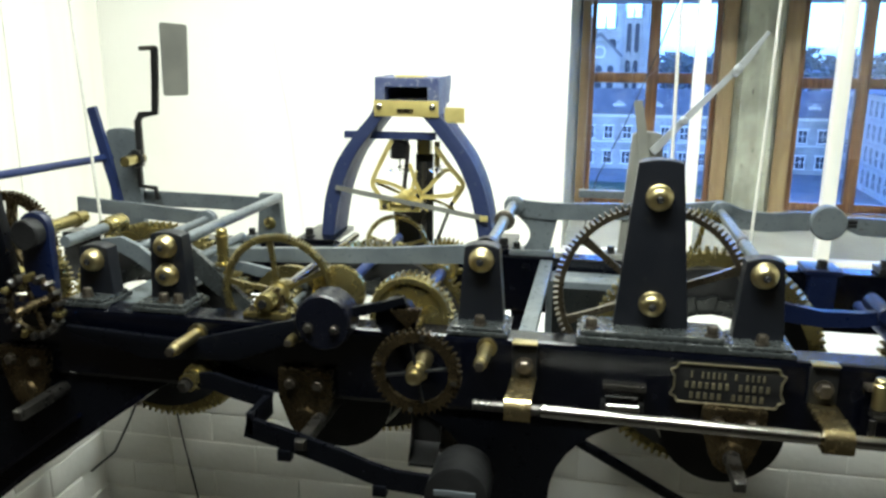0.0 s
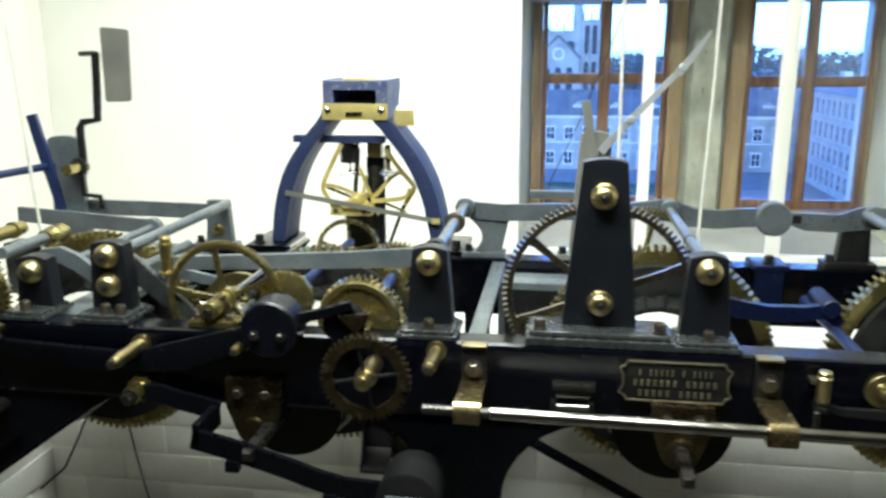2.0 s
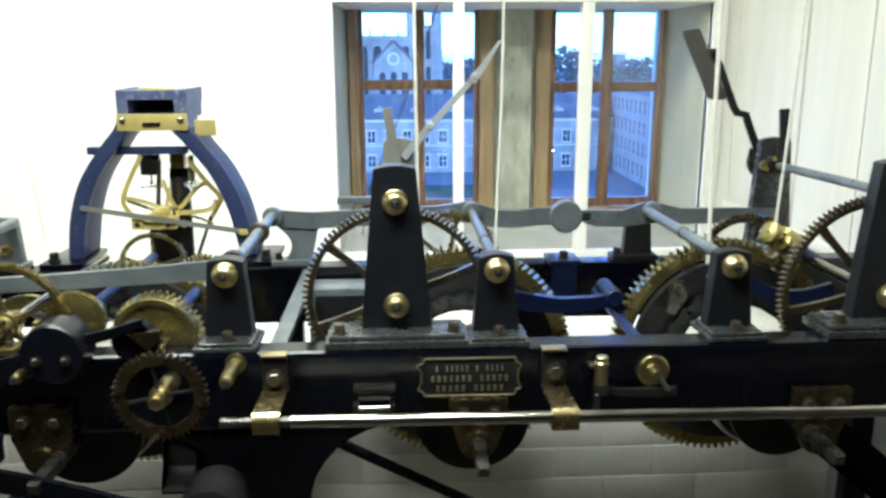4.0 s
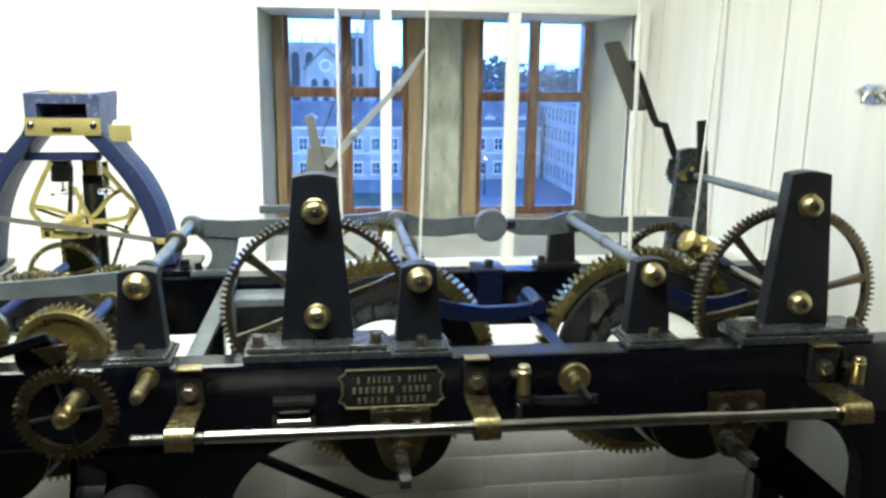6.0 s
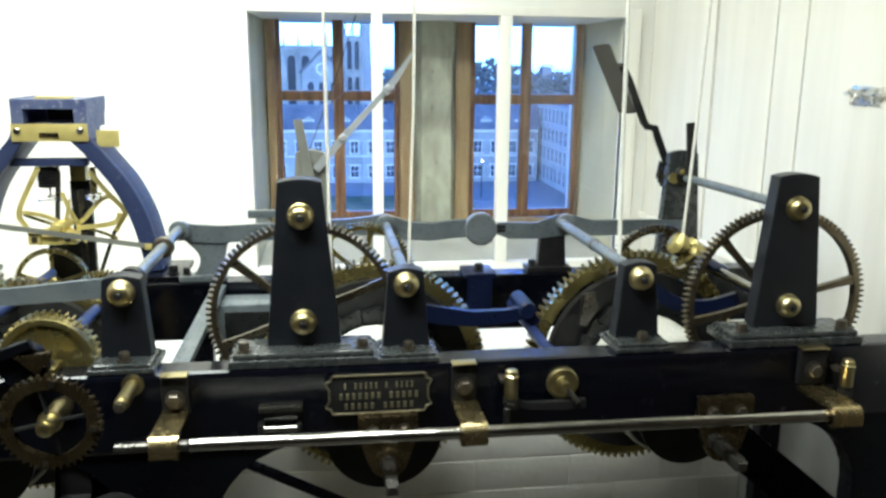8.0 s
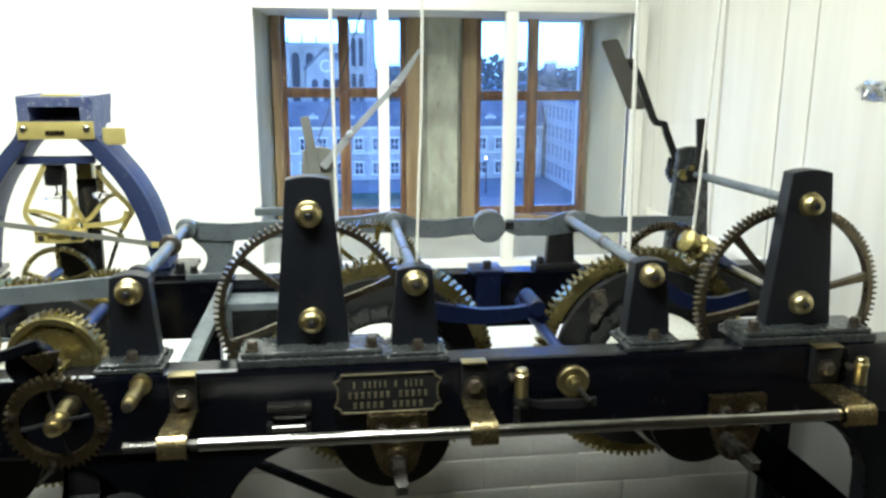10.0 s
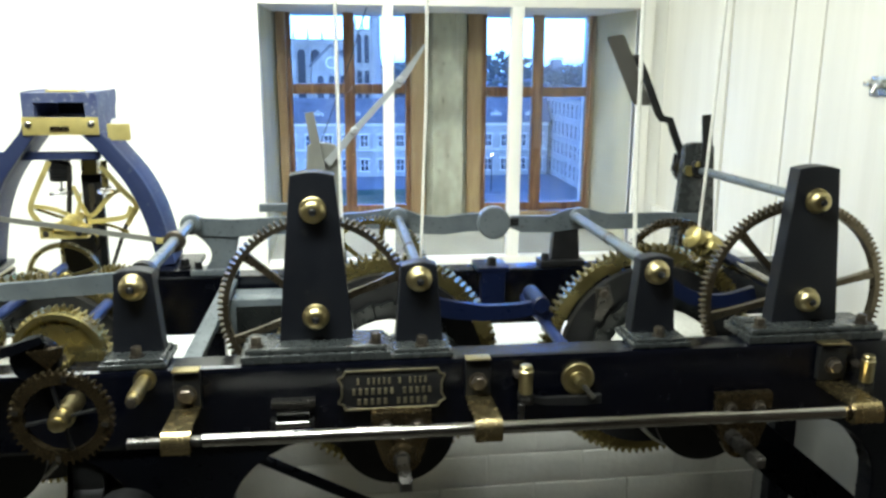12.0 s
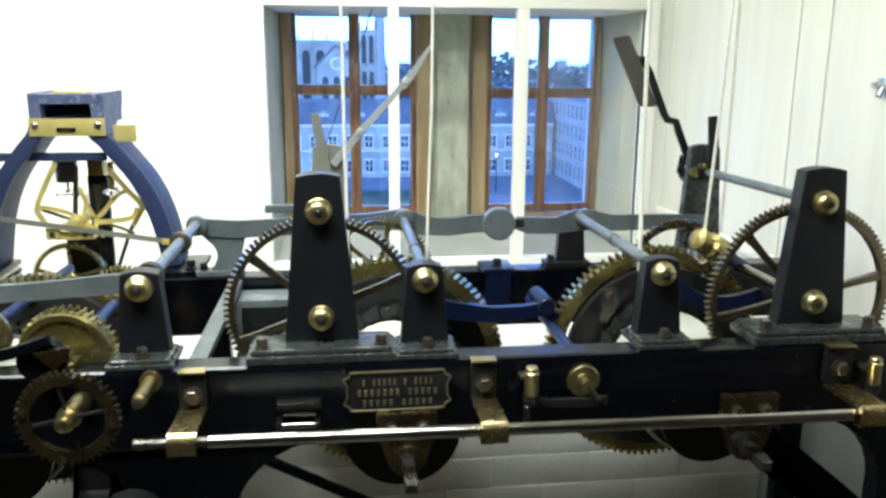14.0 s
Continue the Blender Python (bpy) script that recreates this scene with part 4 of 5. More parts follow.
# weighted lever in front of the left beam
wlv = thing("weighted_lever", (-0.55, 1.2, 1.2), "black lever with a round blue-black counterweight", "lever")
bm = BM()
prism(bm, [(-1.06, 1.178), (-0.815, 1.166), (-0.595, 1.225), (-0.56, 1.215), (-0.58, 1.19), (-0.72, 1.135), (-0.9, 1.125), (-1.05, 1.165)], 1.2, 1.212, 0.002)
part("arm", bm, BLACK, wlv)
bm = BM()
lathe(bm, (-0.542, 1.165, 1.232), (0, 1, 0), [(0, 0.046), (0.003, 0.049), (0.055, 0.049), (0.058, 0.046)], 48)
wt = part("weight", bm, WEIGHTM, wlv)
for x in (-0.566, -0.52):
    bm = BM()
    hexbolt(bm, (x, 1.165, 1.222), (0, -1, 0), 0.0075, 0.008)
    part("bolt", bm, DULLSTEEL, wt)
bm = BM()
strap(bm, [(-0.51, 1.243), (-0.45, 1.258), (-0.405, 1.274)], 1.19, 1.202, [0.009, 0.008, 0.006])
part("tail", bm, BLACK, wlv)
bm = BM()
lathe(bm, (-0.423, 1.2, 1.236), (0, 1, 0), [(0, 0.034), (0.002, 0.036), (0.02, 0.036)], 36)
part("cam", bm, BLACK, wlv)
bm = BM()
prism(bm, [(-0.43, 1.255), (-0.375, 1.262), (-0.38, 1.245), (-0.4, 1.225)], 1.188, 1.199, 0.001)
part("cam_tooth", bm, BRONZE, wlv)

# cranked lever with cylinder weight
cl = thing("cranked_lever", (-0.6, 1.15, 1.05), "black cranked flat bar lever with a drum weight", "lever")
bm = BM()
strap(bm, [(-0.81, 1.096), (-0.76, 1.095), (-0.72, 1.083), (-0.652, 1.068)], 1.19, 1.2, [0.012, 0.016, 0.017, 0.017])
part("upper_arm", bm, BLACK, cl)
bm = BM()
box(bm, -0.664, -0.652, 1.112, 1.2, 1.04, 1.08, 0.001)
part("step", bm, BLACK, cl)
bm = BM()
strap(bm, [(-0.666, 1.054), (-0.59, 1.036), (-0.5, 1.01), (-0.45, 0.993), (-0.41, 0.983), (-0.34, 0.979)], 1.112, 1.122, [0.018, 0.018, 0.018, 0.018, 0.018, 0.018])
part("lower_arm", bm, BLACK, cl)
for x, z in ((-0.597, 1.013), (-0.43, 0.966)):
    bm = BM()
    box(bm, x - 0.012, x + 0.012, 1.108, 1.126, z - 0.014, z + 0.006, 0.002)
    part("lug", bm, BLACK, cl)
bm = BM()
lathe(bm, (-0.294, 1.075, 0.985), (0, 1, 0), [(0, 0.047), (0.003, 0.052), (0.085, 0.052), (0.088, 0.047)], 48)
w2 = part("weight", bm, IRON, cl)
bm = BM()
box(bm, -0.33, -0.262, 1.073, 1.077, 0.988, 0.999, 0.001)
part("stamp", bm, GREY, w2, "pale stamped strip")
bm = BM()
lathe(bm, (-0.803, 1.224, 1.096), (0, -1, 0), [(0, 0.024), (0.02, 0.024), (0.022, 0.017), (0.05, 0.017), (0.052, 0.013), (0.056, 0.013)], 28)
pv = part("pivot", bm, BRASS, cl, "brass pivot boss")
bm = BM()
hexbolt(bm, (-0.803, 1.17, 1.096), (0, -1, 0), 0.011, 0.016)
part("nut", bm, DULLSTEEL, pv)
hg = thing("hanger_strap", (-0.36, 1.24, 1.0), "dull steel strap hanging below the beam", "strap")
for x, y, m in ((-0.375, 1.24, IRON), (-0.335, 1.3, DULLSTEEL)):
    bm = BM()
    prism_x(bm, [(y, 1.1), (y + 0.006, 1.1), (y + 0.004, 1.0), (y - 0.02, 0.985), (y - 0.05, 0.975), (y - 0.05, 0.969), (y - 0.02, 0.978), (y - 0.003, 0.994)], x - 0.024, x + 0.024)
    part("plate", bm, m, hg)


# ---- stands, levers and shafts between the beams ----
def shaft(x, z, y0, y1, r, label, mat=GREY, collar=None):
    s = thing("lever_shaft", (x, y0, z), label, "shaft", "lever shafts")
    bm = BM()
    cyl(bm, (x, y0, z), (x, y1, z), r, 20)
    part("bar", bm, mat, s)
    for yc, rc in collar or ():
        bm = BM()
        lathe(bm, (x, yc, z), (0, 1, 0), [(0, rc * 0.8), (0.003, rc), (0.014, rc), (0.017, rc * 0.8)], 24)
        part("collar", bm, BOLTM, s)


shaft(-0.29, 1.327, 1.3, 1.82, 0.0115, "grey steel lever shaft with a rusty collar", collar=((1.62, 0.022), (1.31, 0.025)))
shaft(0.18, 1.329, 1.3, 1.82, 0.0105, "grey steel lever shaft behind a short stand", collar=((1.5, 0.012),))
shaft(0.605, 1.327, 1.3, 1.82, 0.0115, "grey steel lever shaft over the great wheel", collar=((1.55, 0.013),))
shaft(-0.886, 1.318, 1.3, 1.82, 0.0115, "long grey steel lever shaft at the chime end", collar=())
shaft(-0.886, 1.267, 1.3, 1.6, 0.01, "short lower steel shaft", collar=())
shaft(0.47, 1.15, 1.29, 1.74, 0.011, "blue-grey cross shaft under the curved lever", BLUE)

ll = thing("lifting_lever", (0.1, 1.83, 1.32), "long wavy blue-grey steel lever along the back", "lever")
bm = BM()
strap(bm, [(-0.31, 1.325), (-0.26, 1.316), (-0.2, 1.312), (-0.05, 1.318), (0.1, 1.324), (0.18, 1.328), (0.23, 1.312), (0.29, 1.308), (0.34, 1.314), (0.4, 1.316), (0.43, 1.314)], 1.82, 1.835, [0.018, 0.02, 0.02, 0.019, 0.019, 0.026, 0.022, 0.021, 0.021, 0.021, 0.016])
part("arm", bm, GREY, ll)
bm = BM()
strap(bm, [(0.45, 1.314), (0.48, 1.308), (0.55, 1.306), (0.6, 1.318), (0.64, 1.318), (0.69, 1.31), (0.83, 1.31), (0.93, 1.308)], 1.822, 1.834, [0.014, 0.02, 0.02, 0.026, 0.024, 0.019, 0.019, 0.018])
part("far_arm", bm, GREY, ll)
bm = BM()
lathe(bm, (0.407, 1.8, 1.316), (0, 1, 0), [(0, 0.036), (0.003, 0.039), (0.025, 0.039)], 40)
part("counterweight", bm, GREY, ll)
bm = BM()
for z in (1.309, 1.318):
    cyl(bm, (0.44, 1.826, z), (0.47, 1.826, z), 0.006, 12)
part("link", bm, IRON, ll)
for x, z in ((-0.29, 1.325), (0.18, 1.33), (0.618, 1.325)):
    bm = BM()
    lathe(bm, (x, 1.803, z), (0, 1, 0), [(0, 0.02), (0.002, 0.023), (0.02, 0.023)], 28)
    part("boss", bm, GREY, ll)


def rear_bracket(x, w0, w1, z1, label, curve=0.0, mat=GREY, y=RY + 0.005, caps=()):
    b = thing("rear_bracket", (x, y, BZ), label, "bracket", "rear brackets")
    left = [(x - w0 + curve * math.sin(math.pi * k / 8), BZ + 0.012 + (z1 - BZ - 0.012) * k / 8) for k in range(9)]
    right = [(x + w0 + (w1 - w0) * k / 8, BZ + 0.012 + (z1 - BZ - 0.012) * k / 8) for k in range(8, -1, -1)]
    left = [(px + (w0 - w1) * k / 8, pz) for k, (px, pz) in enumerate(left)]
    bm = BM()
    prism(bm, left + right, y + 0.02, y + 0.045, 0.002)
    if z1 > 1.45:
        prism(bm, [(x + w1 * math.cos(a), z1 - 0.002 + 0.011 * math.sin(a)) for a in (math.pi * k / 10 for k in range(11))], y + 0.02, y + 0.045, 0.002)
    part("plate", bm, mat, b)
    bm = BM()
    box(bm, x - w0 - 0.03, x + w0 + 0.01, y, y + 0.055, BZ + 0.0005, BZ + 0.014, 0.003)
    part("foot", bm, mat, b)
    bm = BM()
    hexbolt(bm, (x - w0 - 0.015, y + 0.02, BZ + 0.014), (0, 0, 1), 0.009, 0.016)
    part("bolt", bm, IRON, b)
    for z in caps:
        bm = BM()
        lathe(bm, (x, y + 0.02, z), (0, -1, 0), [(0, 0.016), (0.006, 0.014), (0.01, 0.008), (0.01, 0)], 20)
        part("bearing_cap", bm, BRASS, b)


rear_bracket(-0.235, 0.032, 0.05, 1.3, "curved grey iron bracket carrying the back lever", 0.025)
rear_bracket(0.59, 0.036, 0.03, 1.3, "dark iron bracket under the back lever", 0.0, IRON)
rear_bracket(0.008, 0.052, 0.034, 1.496, "tall grey rear bearing stand by the window", 0.0, FLYGREY, caps=(1.4,))
rear_bracket(-0.915, 0.034, 0.026, 1.325, "grey rear stand with a brass cap", 0.0, GREY, caps=(1.25,))
rear_bracket(-1.316, 0.046, 0.04, 1.472, "tall grey rear fly post at the chime end", 0.0, GREY)
rear_bracket(0.916, 0.056, 0.036, 1.49, "tall dark grey rear fly post near the boards", 0.0, FOOTM)

kb = thing("keeper_block", (0.4, 1.79, 1.12), "blue iron keeper block bolted over the rear beam", "block")
bm = BM()
box(bm, 0.372, 0.428, 1.762, 1.798, 1.115, 1.212, 0.003)
part("body", bm, NAVY, kb)
bm = BM()
box(bm, 0.362, 0.438, 1.76, 1.85, 1.2055, 1.218, 0.003)
part("cap_plate", bm, NAVY, kb)
bm = BM()
hexbolt(bm, (0.4, 1.79, 1.218), (0, 0, 1), 0.0105, 0.018)
part("bolt", bm, IRON, kb)
cvl = thing("curved_lever", (0.35, 1.55, 1.19), "deep blue curved lever under the short stand", "lever")
bm = BM()
strap(bm, [(0.2, 1.207), (0.27, 1.19), (0.34, 1.18), (0.41, 1.183), (0.45, 1.19), (0.478, 1.165)], 1.53, 1.548, [0.016, 0.018, 0.016, 0.014, 0.015, 0.01])
part("arm", bm, NAVY, cvl)
bm = BM()
cyl(bm, (0.455, 1.52, 1.197), (0.455, 1.62, 1.197), 0.018, 20, 0.002)
part("roller", bm, NAVY, cvl)

# tie bars across the bed
for x0, w, m, lab in ((-0.207, 0.015, GREY, "flat grey tie bar across the bed"), (-0.98, 0.05, GREY, "broad grey tie plate across the bed")):
    bm = BM()
    box(bm, x0 - w, x0 + w, FY + 0.063, RY - 0.001, 1.184, 1.199, 0.002)
    one("tie_bar", bm, m, lab, "tie bar", "tie bars of the bed")
bm = BM()
cyl(bm, (-0.16, 1.5, 0.917), (0.32, 1.5, 0.66), 0.011, 16)
one("brace_rod", bm, BLACK, "thin black diagonal brace rod under the bed", "brace")
bm = BM()
strap(bm, [(0.78, 1.02), (0.93, 0.885), (1.13, 0.72), (1.2, 0.66)], 1.5, 1.53, 0.046)
one("strut", bm, BLACK, "broad black diagonal strut under the bed", "brace")
bm = BM()
box(bm, -0.2, 0.09, 1.69, 1.78, 0.98, 1.18, 0.006)
casing = one("iron_box", bm, GREY, "grey painted iron casing below the rear wheels", "casing")
for x0, x1 in ((-0.19, -0.06), (-0.05, 0.08)):
    bm = BM()
    box(bm, x0 + 0.006, x1 - 0.006, 1.686, 1.6895, 1.0, 1.165, 0.0015)
    part("panel", bm, DARKGREY, casing, "oily dark grey panel")

bl = thing("blade_lever", (-0.5, 1.33, 1.32), "flat grey steel blade lever behind the gears", "lever")
bm = BM()
strap(bm, [(-0.8, 1.292), (-0.63, 1.3), (-0.46, 1.309), (-0.29, 1.321)], 1.345, 1.357, [0.013, 0.014, 0.015, 0.018])
part("arm", bm, GREY, bl)
bm = BM()
lathe(bm, (-0.29, 1.34, 1.329), (0, 1, 0), [(0, 0.024), (0.022, 0.024)], 28)
part("boss", bm, IRON, bl)
dl = thing("diagonal_lever", (-0.8, 1.33, 1.25), "dark flat diagonal lever beside the double stand", "lever")
bm = BM()
strap(bm, [(-0.885, 1.308), (-0.86, 1.288), (-0.8, 1.237), (-0.744, 1.191)], 1.315, 1.327, [0.021, 0.021, 0.018, 0.015])
part("arm", bm, FOOTM, dl)
dl = thing("diagonal_lever", (-0.98, 1.34, 1.27), "dark arched lever between the short stands", "lever")
bm = BM()
strap(bm, [(-1.06, 1.3), (-1.02, 1.303), (-0.99, 1.29), (-0.94, 1.255), (-0.9, 1.235)], 1.335, 1.347, [0.012, 0.016, 0.016, 0.014, 0.012])
part("arm", bm, GREY, dl)
ob_ = thing("oil_cup", (-0.798, 1.33, 1.28), "tall plain brass oil cup among the levers", "oil cup", "oil cups")
bm = BM()
lathe(bm, (-0.798, 1.33, 1.275), (0, 0, 1), [(0, 0.016), (0.006, 0.016), (0.008, 0.011), (0.055, 0.011), (0.056, 0.0125), (0.06, 0.0125), (0.061, 0.0105), (0.07, 0.0105), (0.073, 0.008), (0.074, 0)], 24)
part("cup", bm, BRASS, ob_)

# back levers of the chime end
for pts, y, hw, lab in (([(-1.37, 1.303), (-1.2, 1.292), (-1.022, 1.28)], 1.7, [0.018, 0.018, 0.017], "flat grey steel chime lever"), ([(-1.3, 1.297), (-1.1, 1.296), (-0.92, 1.292)], 1.84, [0.02, 0.019, 0.019], "flat grey steel bar behind the chime lever")):
    b = thing("chime_lever", (pts[0][0], y, pts[0][1]), lab, "lever", "chime levers")
    bm = BM()
    strap(bm, pts, y, y + 0.012, hw)
    part("arm", bm, GREY, b)
    bm = BM()
    lathe(bm, (pts[-1][0], y - 0.012, pts[-1][1]), (0, 1, 0), [(0, 0.02), (0.002, 0.023), (0.022, 0.023)], 28)
    part("boss", bm, GREY, b)
shaft(-1.022, 1.28, 1.4, 1.7, 0.01, "short grey shaft of the chime lever")

for x, z, y0, y1, w in ((-0.678, 1.235, 1.232, 1.3, 0.042), (-0.424, 1.206, 1.262, 1.298, 0.034)):
    b = thing("bearing_block", (x, 1.26, BZ), "small brass bearing block bolted on the beam", "bearing", "brass bearing blocks")
    bm = BM()
    box(bm, x - w, x + w, 1.238, 1.283, BZ + 0.0005, BZ + 0.012, 0.002)
    part("foot", bm, BRASS, b)
    if z > 1.22:
        bm = BM()
        lathe(bm, (x, y0, z), (0, 1, 0), [(0, 0.012), (0.002, 0.017), (0.02, 0.018), (y1 - y0, 0.02)], 24)
        boss = part("boss", bm, BRASS, b)
        bm = BM()
        lathe(bm, (x, y0 - 0.004, z), (0, 1, 0), [(0, 0.0), (0, 0.0075), (0.006, 0.009)], 18)
        part("arbor_end", bm, IRON, boss, "oily steel arbor end")
        bm = BM()
        prism(bm, [(x - 0.024, BZ + 0.011), (x - 0.02, z + 0.002), (x - 0.012, z + 0.018), (x + 0.012, z + 0.018), (x + 0.02, z + 0.002), (x + 0.024, BZ + 0.011)], 1.262, 1.286, 0.002)
        part("pedestal", bm, BRONZE, b, "dull bronze pedestal")
    for s in (-1, 1):
        bm = BM()
        hexbolt(bm, (x + s * w * 0.7, 1.255, BZ + 0.012), (0, 0, 1), 0.006, 0.009)
        part("bolt", bm, BOLTM, b)

sec_ = thing("brass_sector", (-0.73, 1.5, 1.15), "curved brass rack sector between the beams", "sector")
bm = BM()
strap(bm, [(-0.73 + 0.075 * math.cos(radians(a)), 1.145 + 0.075 * math.sin(radians(a))) for a in range(20, 161, 10)], 1.5, 1.512, 0.013)
part("arc", bm, BRASS, sec_)
bm = BM()
cyl(bm, (-0.73, 1.45, 1.145), (-0.73, 1.8, 1.145), 0.01, 16)
part("arbor", bm, GREY, sec_)
cb = thing("rocking_lever", (-0.75, 1.55, 1.18), "long curved grey rocking lever between the beams", "lever")
bm = BM()
strap(bm, spine_xz([(-0.98, 1.235), (-0.88, 1.215), (-0.75, 1.19), (-0.64, 1.165), (-0.56, 1.15)]), 1.54, 1.552, 0.011)
part("arm", bm, GREY, cb)
cb = thing("rocking_lever", (0.8, 1.5, 1.2), "deep blue curved lever beside the great wheel", "lever")
bm = BM()
strap(bm, spine_xz([(0.7, 1.262), (0.74, 1.225), (0.79, 1.203), (0.85, 1.2), (0.91, 1.215)]), 1.5, 1.514, 0.014)
part("arm", bm, NAVY, cb)


# ---- arched pendulum cock ----
AY = 1.862
cock = thing("pendulum_cock", (-0.56, 1.9, BZ), "blue painted arched iron cock on the rear beam", "pendulum cock")


spine = spine_xz
LO = spine([(-0.785, BZ + 0.012), (-0.772, 1.315), (-0.742, 1.403), (-0.69, 1.48), (-0.648, 1.53), (-0.64, 1.56)])
LI = spine([(-0.727, BZ + 0.012), (-0.702, 1.332), (-0.664, 1.419), (-0.61, 1.492), (-0.59, 1.525), (-0.585, 1.56)])
RI = [(-1.106 - x - 0.02 * max(0.0, z - 1.5) / 0.06, z) for x, z in LI]
RO = [(x + 0.037 + 0.01 * (z - BZ), z + 0.006) for x, z in RI]
LI = [(x * 0.42 + u * 0.58 - 0.006, z * 0.42 + w * 0.58) for (x, z), (u, w) in zip(LO, LI)]
LO = [(x - 0.006, z) for x, z in LO]
for a, b in ((LO, LI), (RO, RI)):
    bm = BM()
    prism(bm, a + b[::-1], AY, AY + 0.02, 0.004)
    part("leg_flange", bm, COCKBLUE, cock)
    bm = BM()
    outer = [(x * 0.95 + u * 0.05, z * 0.95 + w * 0.05) for (x, z), (u, w) in zip(a, b)]
    inner = [(x * 0.05 + u * 0.95, z * 0.05 + w * 0.95) for (x, z), (u, w) in zip(a, b)]
    prism(bm, outer + inner[::-1], AY + 0.0205, AY + 0.125, 0.004)
    part("leg_web", bm, COCKBLUE, cock)
for x in (-0.79, -0.34):
    bm = BM()
    box(bm, x - 0.05, x + 0.05, RY + 0.01, AY + 0.12, BZ + 0.0005, BZ + 0.014, 0.003)
    ft = part("foot", bm, BEDBLUE, cock)
    bm = BM()
    hexbolt(bm, (x + (-0.025 if x < -0.5 else 0.025), AY - 0.02, BZ + 0.014), (0, 0, 1), 0.0115, 0.02)
    part("bolt", bm, IRON, ft)
HX0, HX1, HZ0, HZ1 = -0.64, -0.487, 1.55, 1.616
bm = BM()
for qx0, qx1, qz0, qz1 in ((HX0, HX0 + 0.022, HZ0, HZ1), (HX1 - 0.024, HX1, HZ0, HZ1), (HX0 + 0.022, HX1 - 0.024, HZ1 - 0.021, HZ1), (HX0 + 0.022, HX1 - 0.024, HZ0, HZ0 + 0.012)):
    box(bm, qx0, qx1, AY, AY + 0.16, qz0, qz1)
for qx in (HX0 - 0.003, HX1 - 0.003):
    back = [(AY + 0.075 + 0.088 * (0.5 - 0.5 * math.cos(math.pi * k / 8)), 1.515 + 0.085 * k / 8) for k in range(9)]
    prism_x(bm, [(AY + 0.001, 1.515), (AY + 0.001, HZ1 + 0.002)] + [(AY + 0.163, HZ1 + 0.004)] + back[::-1], qx, qx + 0.006)
part("head", bm, HEADM, cock, "chalky worn blue-grey head box")
bm = BM()
box(bm, HX0 + 0.02, HX1 - 0.02, AY + 0.161, AY + 0.17, HZ0 + 0.01, HZ1 - 0.02)
part("head_back", bm, IRON, cock)
bm = BM()
box(bm, HX0 - 0.004, HX1 + 0.004, AY - 0.006, AY - 0.0005, 1.524, 1.563, 0.001)
bp = part("brass_plate", bm, LACQ, cock, "bright brass name strip with two screws")
for x in (-0.631, -0.498):
    bm = BM()
    lathe(bm, (x, AY - 0.006, 1.547), (0, -1, 0), [(0, 0.0085), (0.003, 0.0075), (0.005, 0.004), (0.0055, 0)], 18)
    part("screw", bm, STEEL, bp)
bm = BM()
box(bm, -0.585, -0.545, AY - 0.0085, AY - 0.0065, 1.533, 1.543)
part("engraving_bar", bm, BRONZE, bp)
bm = BM()
box(bm, -0.475, -0.425, AY + 0.03, AY + 0.034, 1.508, 1.546, 0.001)
part("side_tab", bm, LACQ, cock, "brass side tab")
bm = BM()
box(bm, -0.735, -0.5, AY + 0.035, AY + 0.055, 1.464, 1.482, 0.002)
part("cross_bar", bm, COCKBLUE, cock)
bm = BM()
box(bm, -0.6, -0.53, AY + 0.03, AY + 0.09, 1.616, 1.621, 0.001)
part("top_plate", bm, LACQ, cock)

esc = thing("gravity_escapement", (-0.56, 1.92, 1.3), "brass gravity escapement arms hung inside the blue cock", "escapement")


def ribbed(x, y, z0, z1, r, ribs):
    """A stack of rounded discs, like a coil under load."""
    bm = BM()
    h = (z1 - z0) / ribs
    lathe(bm, (x, y, z0), (0, 0, 1), [(k * h + u * h, r * w) for k in range(ribs) for u, w in ((0.02, 0.82), (0.27, 1.0), (0.72, 1.0), (0.98, 0.82))], 20)
    return bm


part("spring_block", ribbed(-0.598, 1.93, 1.412, 1.462, 0.025, 7), IRON, esc)
part("coil_spring", ribbed(-0.5, 1.93, 1.395, 1.458, 0.0075, 12), BRASS, esc)
for x, z0 in ((-0.598, 1.388), (-0.5, 1.36)):
    bm = BM()
    cyl(bm, (x, 1.93, z0), (x, 1.93, 1.42), 0.0022, 8)
    part("suspension_wire", bm, DULLSTEEL, esc)
for x, z in ((-0.598, 1.381), (-0.493, 1.386)):
    bm = BM()
    lathe(bm, (x, 1.93, z - 0.004), (0, 0, 1), [(0, 0.022), (0.002, 0.028), (0.008, 0.028), (0.01, 0.022)], 24)
    part("clear_block", bm, GLASS, esc, "clear glass regulating disc")
    bm = BM()
    lathe(bm, (x, 1.93, z + 0.007), (0, 0, 1), [(0, 0.0), (0, 0.008), (0.005, 0.008), (0.006, 0)], 14)
    part("collar", bm, CHROME, esc)
bm = BM()
box(bm, -0.563, -0.518, 1.96, 1.978, 0.98, 1.422, 0.002)
part("pendulum_rod", bm, IRON, esc)
bm = BM()
box(bm, -0.548, -0.534, 1.957, 1.981, 1.02, 1.4, 0.002)
part("rod_rib", bm, DULLSTEEL, esc)
bm = BM()
box(bm, -0.558, -0.523, 1.952, 1.982, 1.422, 1.462, 0.002)
part("rod_head", bm, BRASS, esc)
bm = BM()
box(bm, -0.561, -0.52, 1.95, 1.984, 1.462, 1.474, 0.001)
part("rod_cap", bm, IRON, esc)
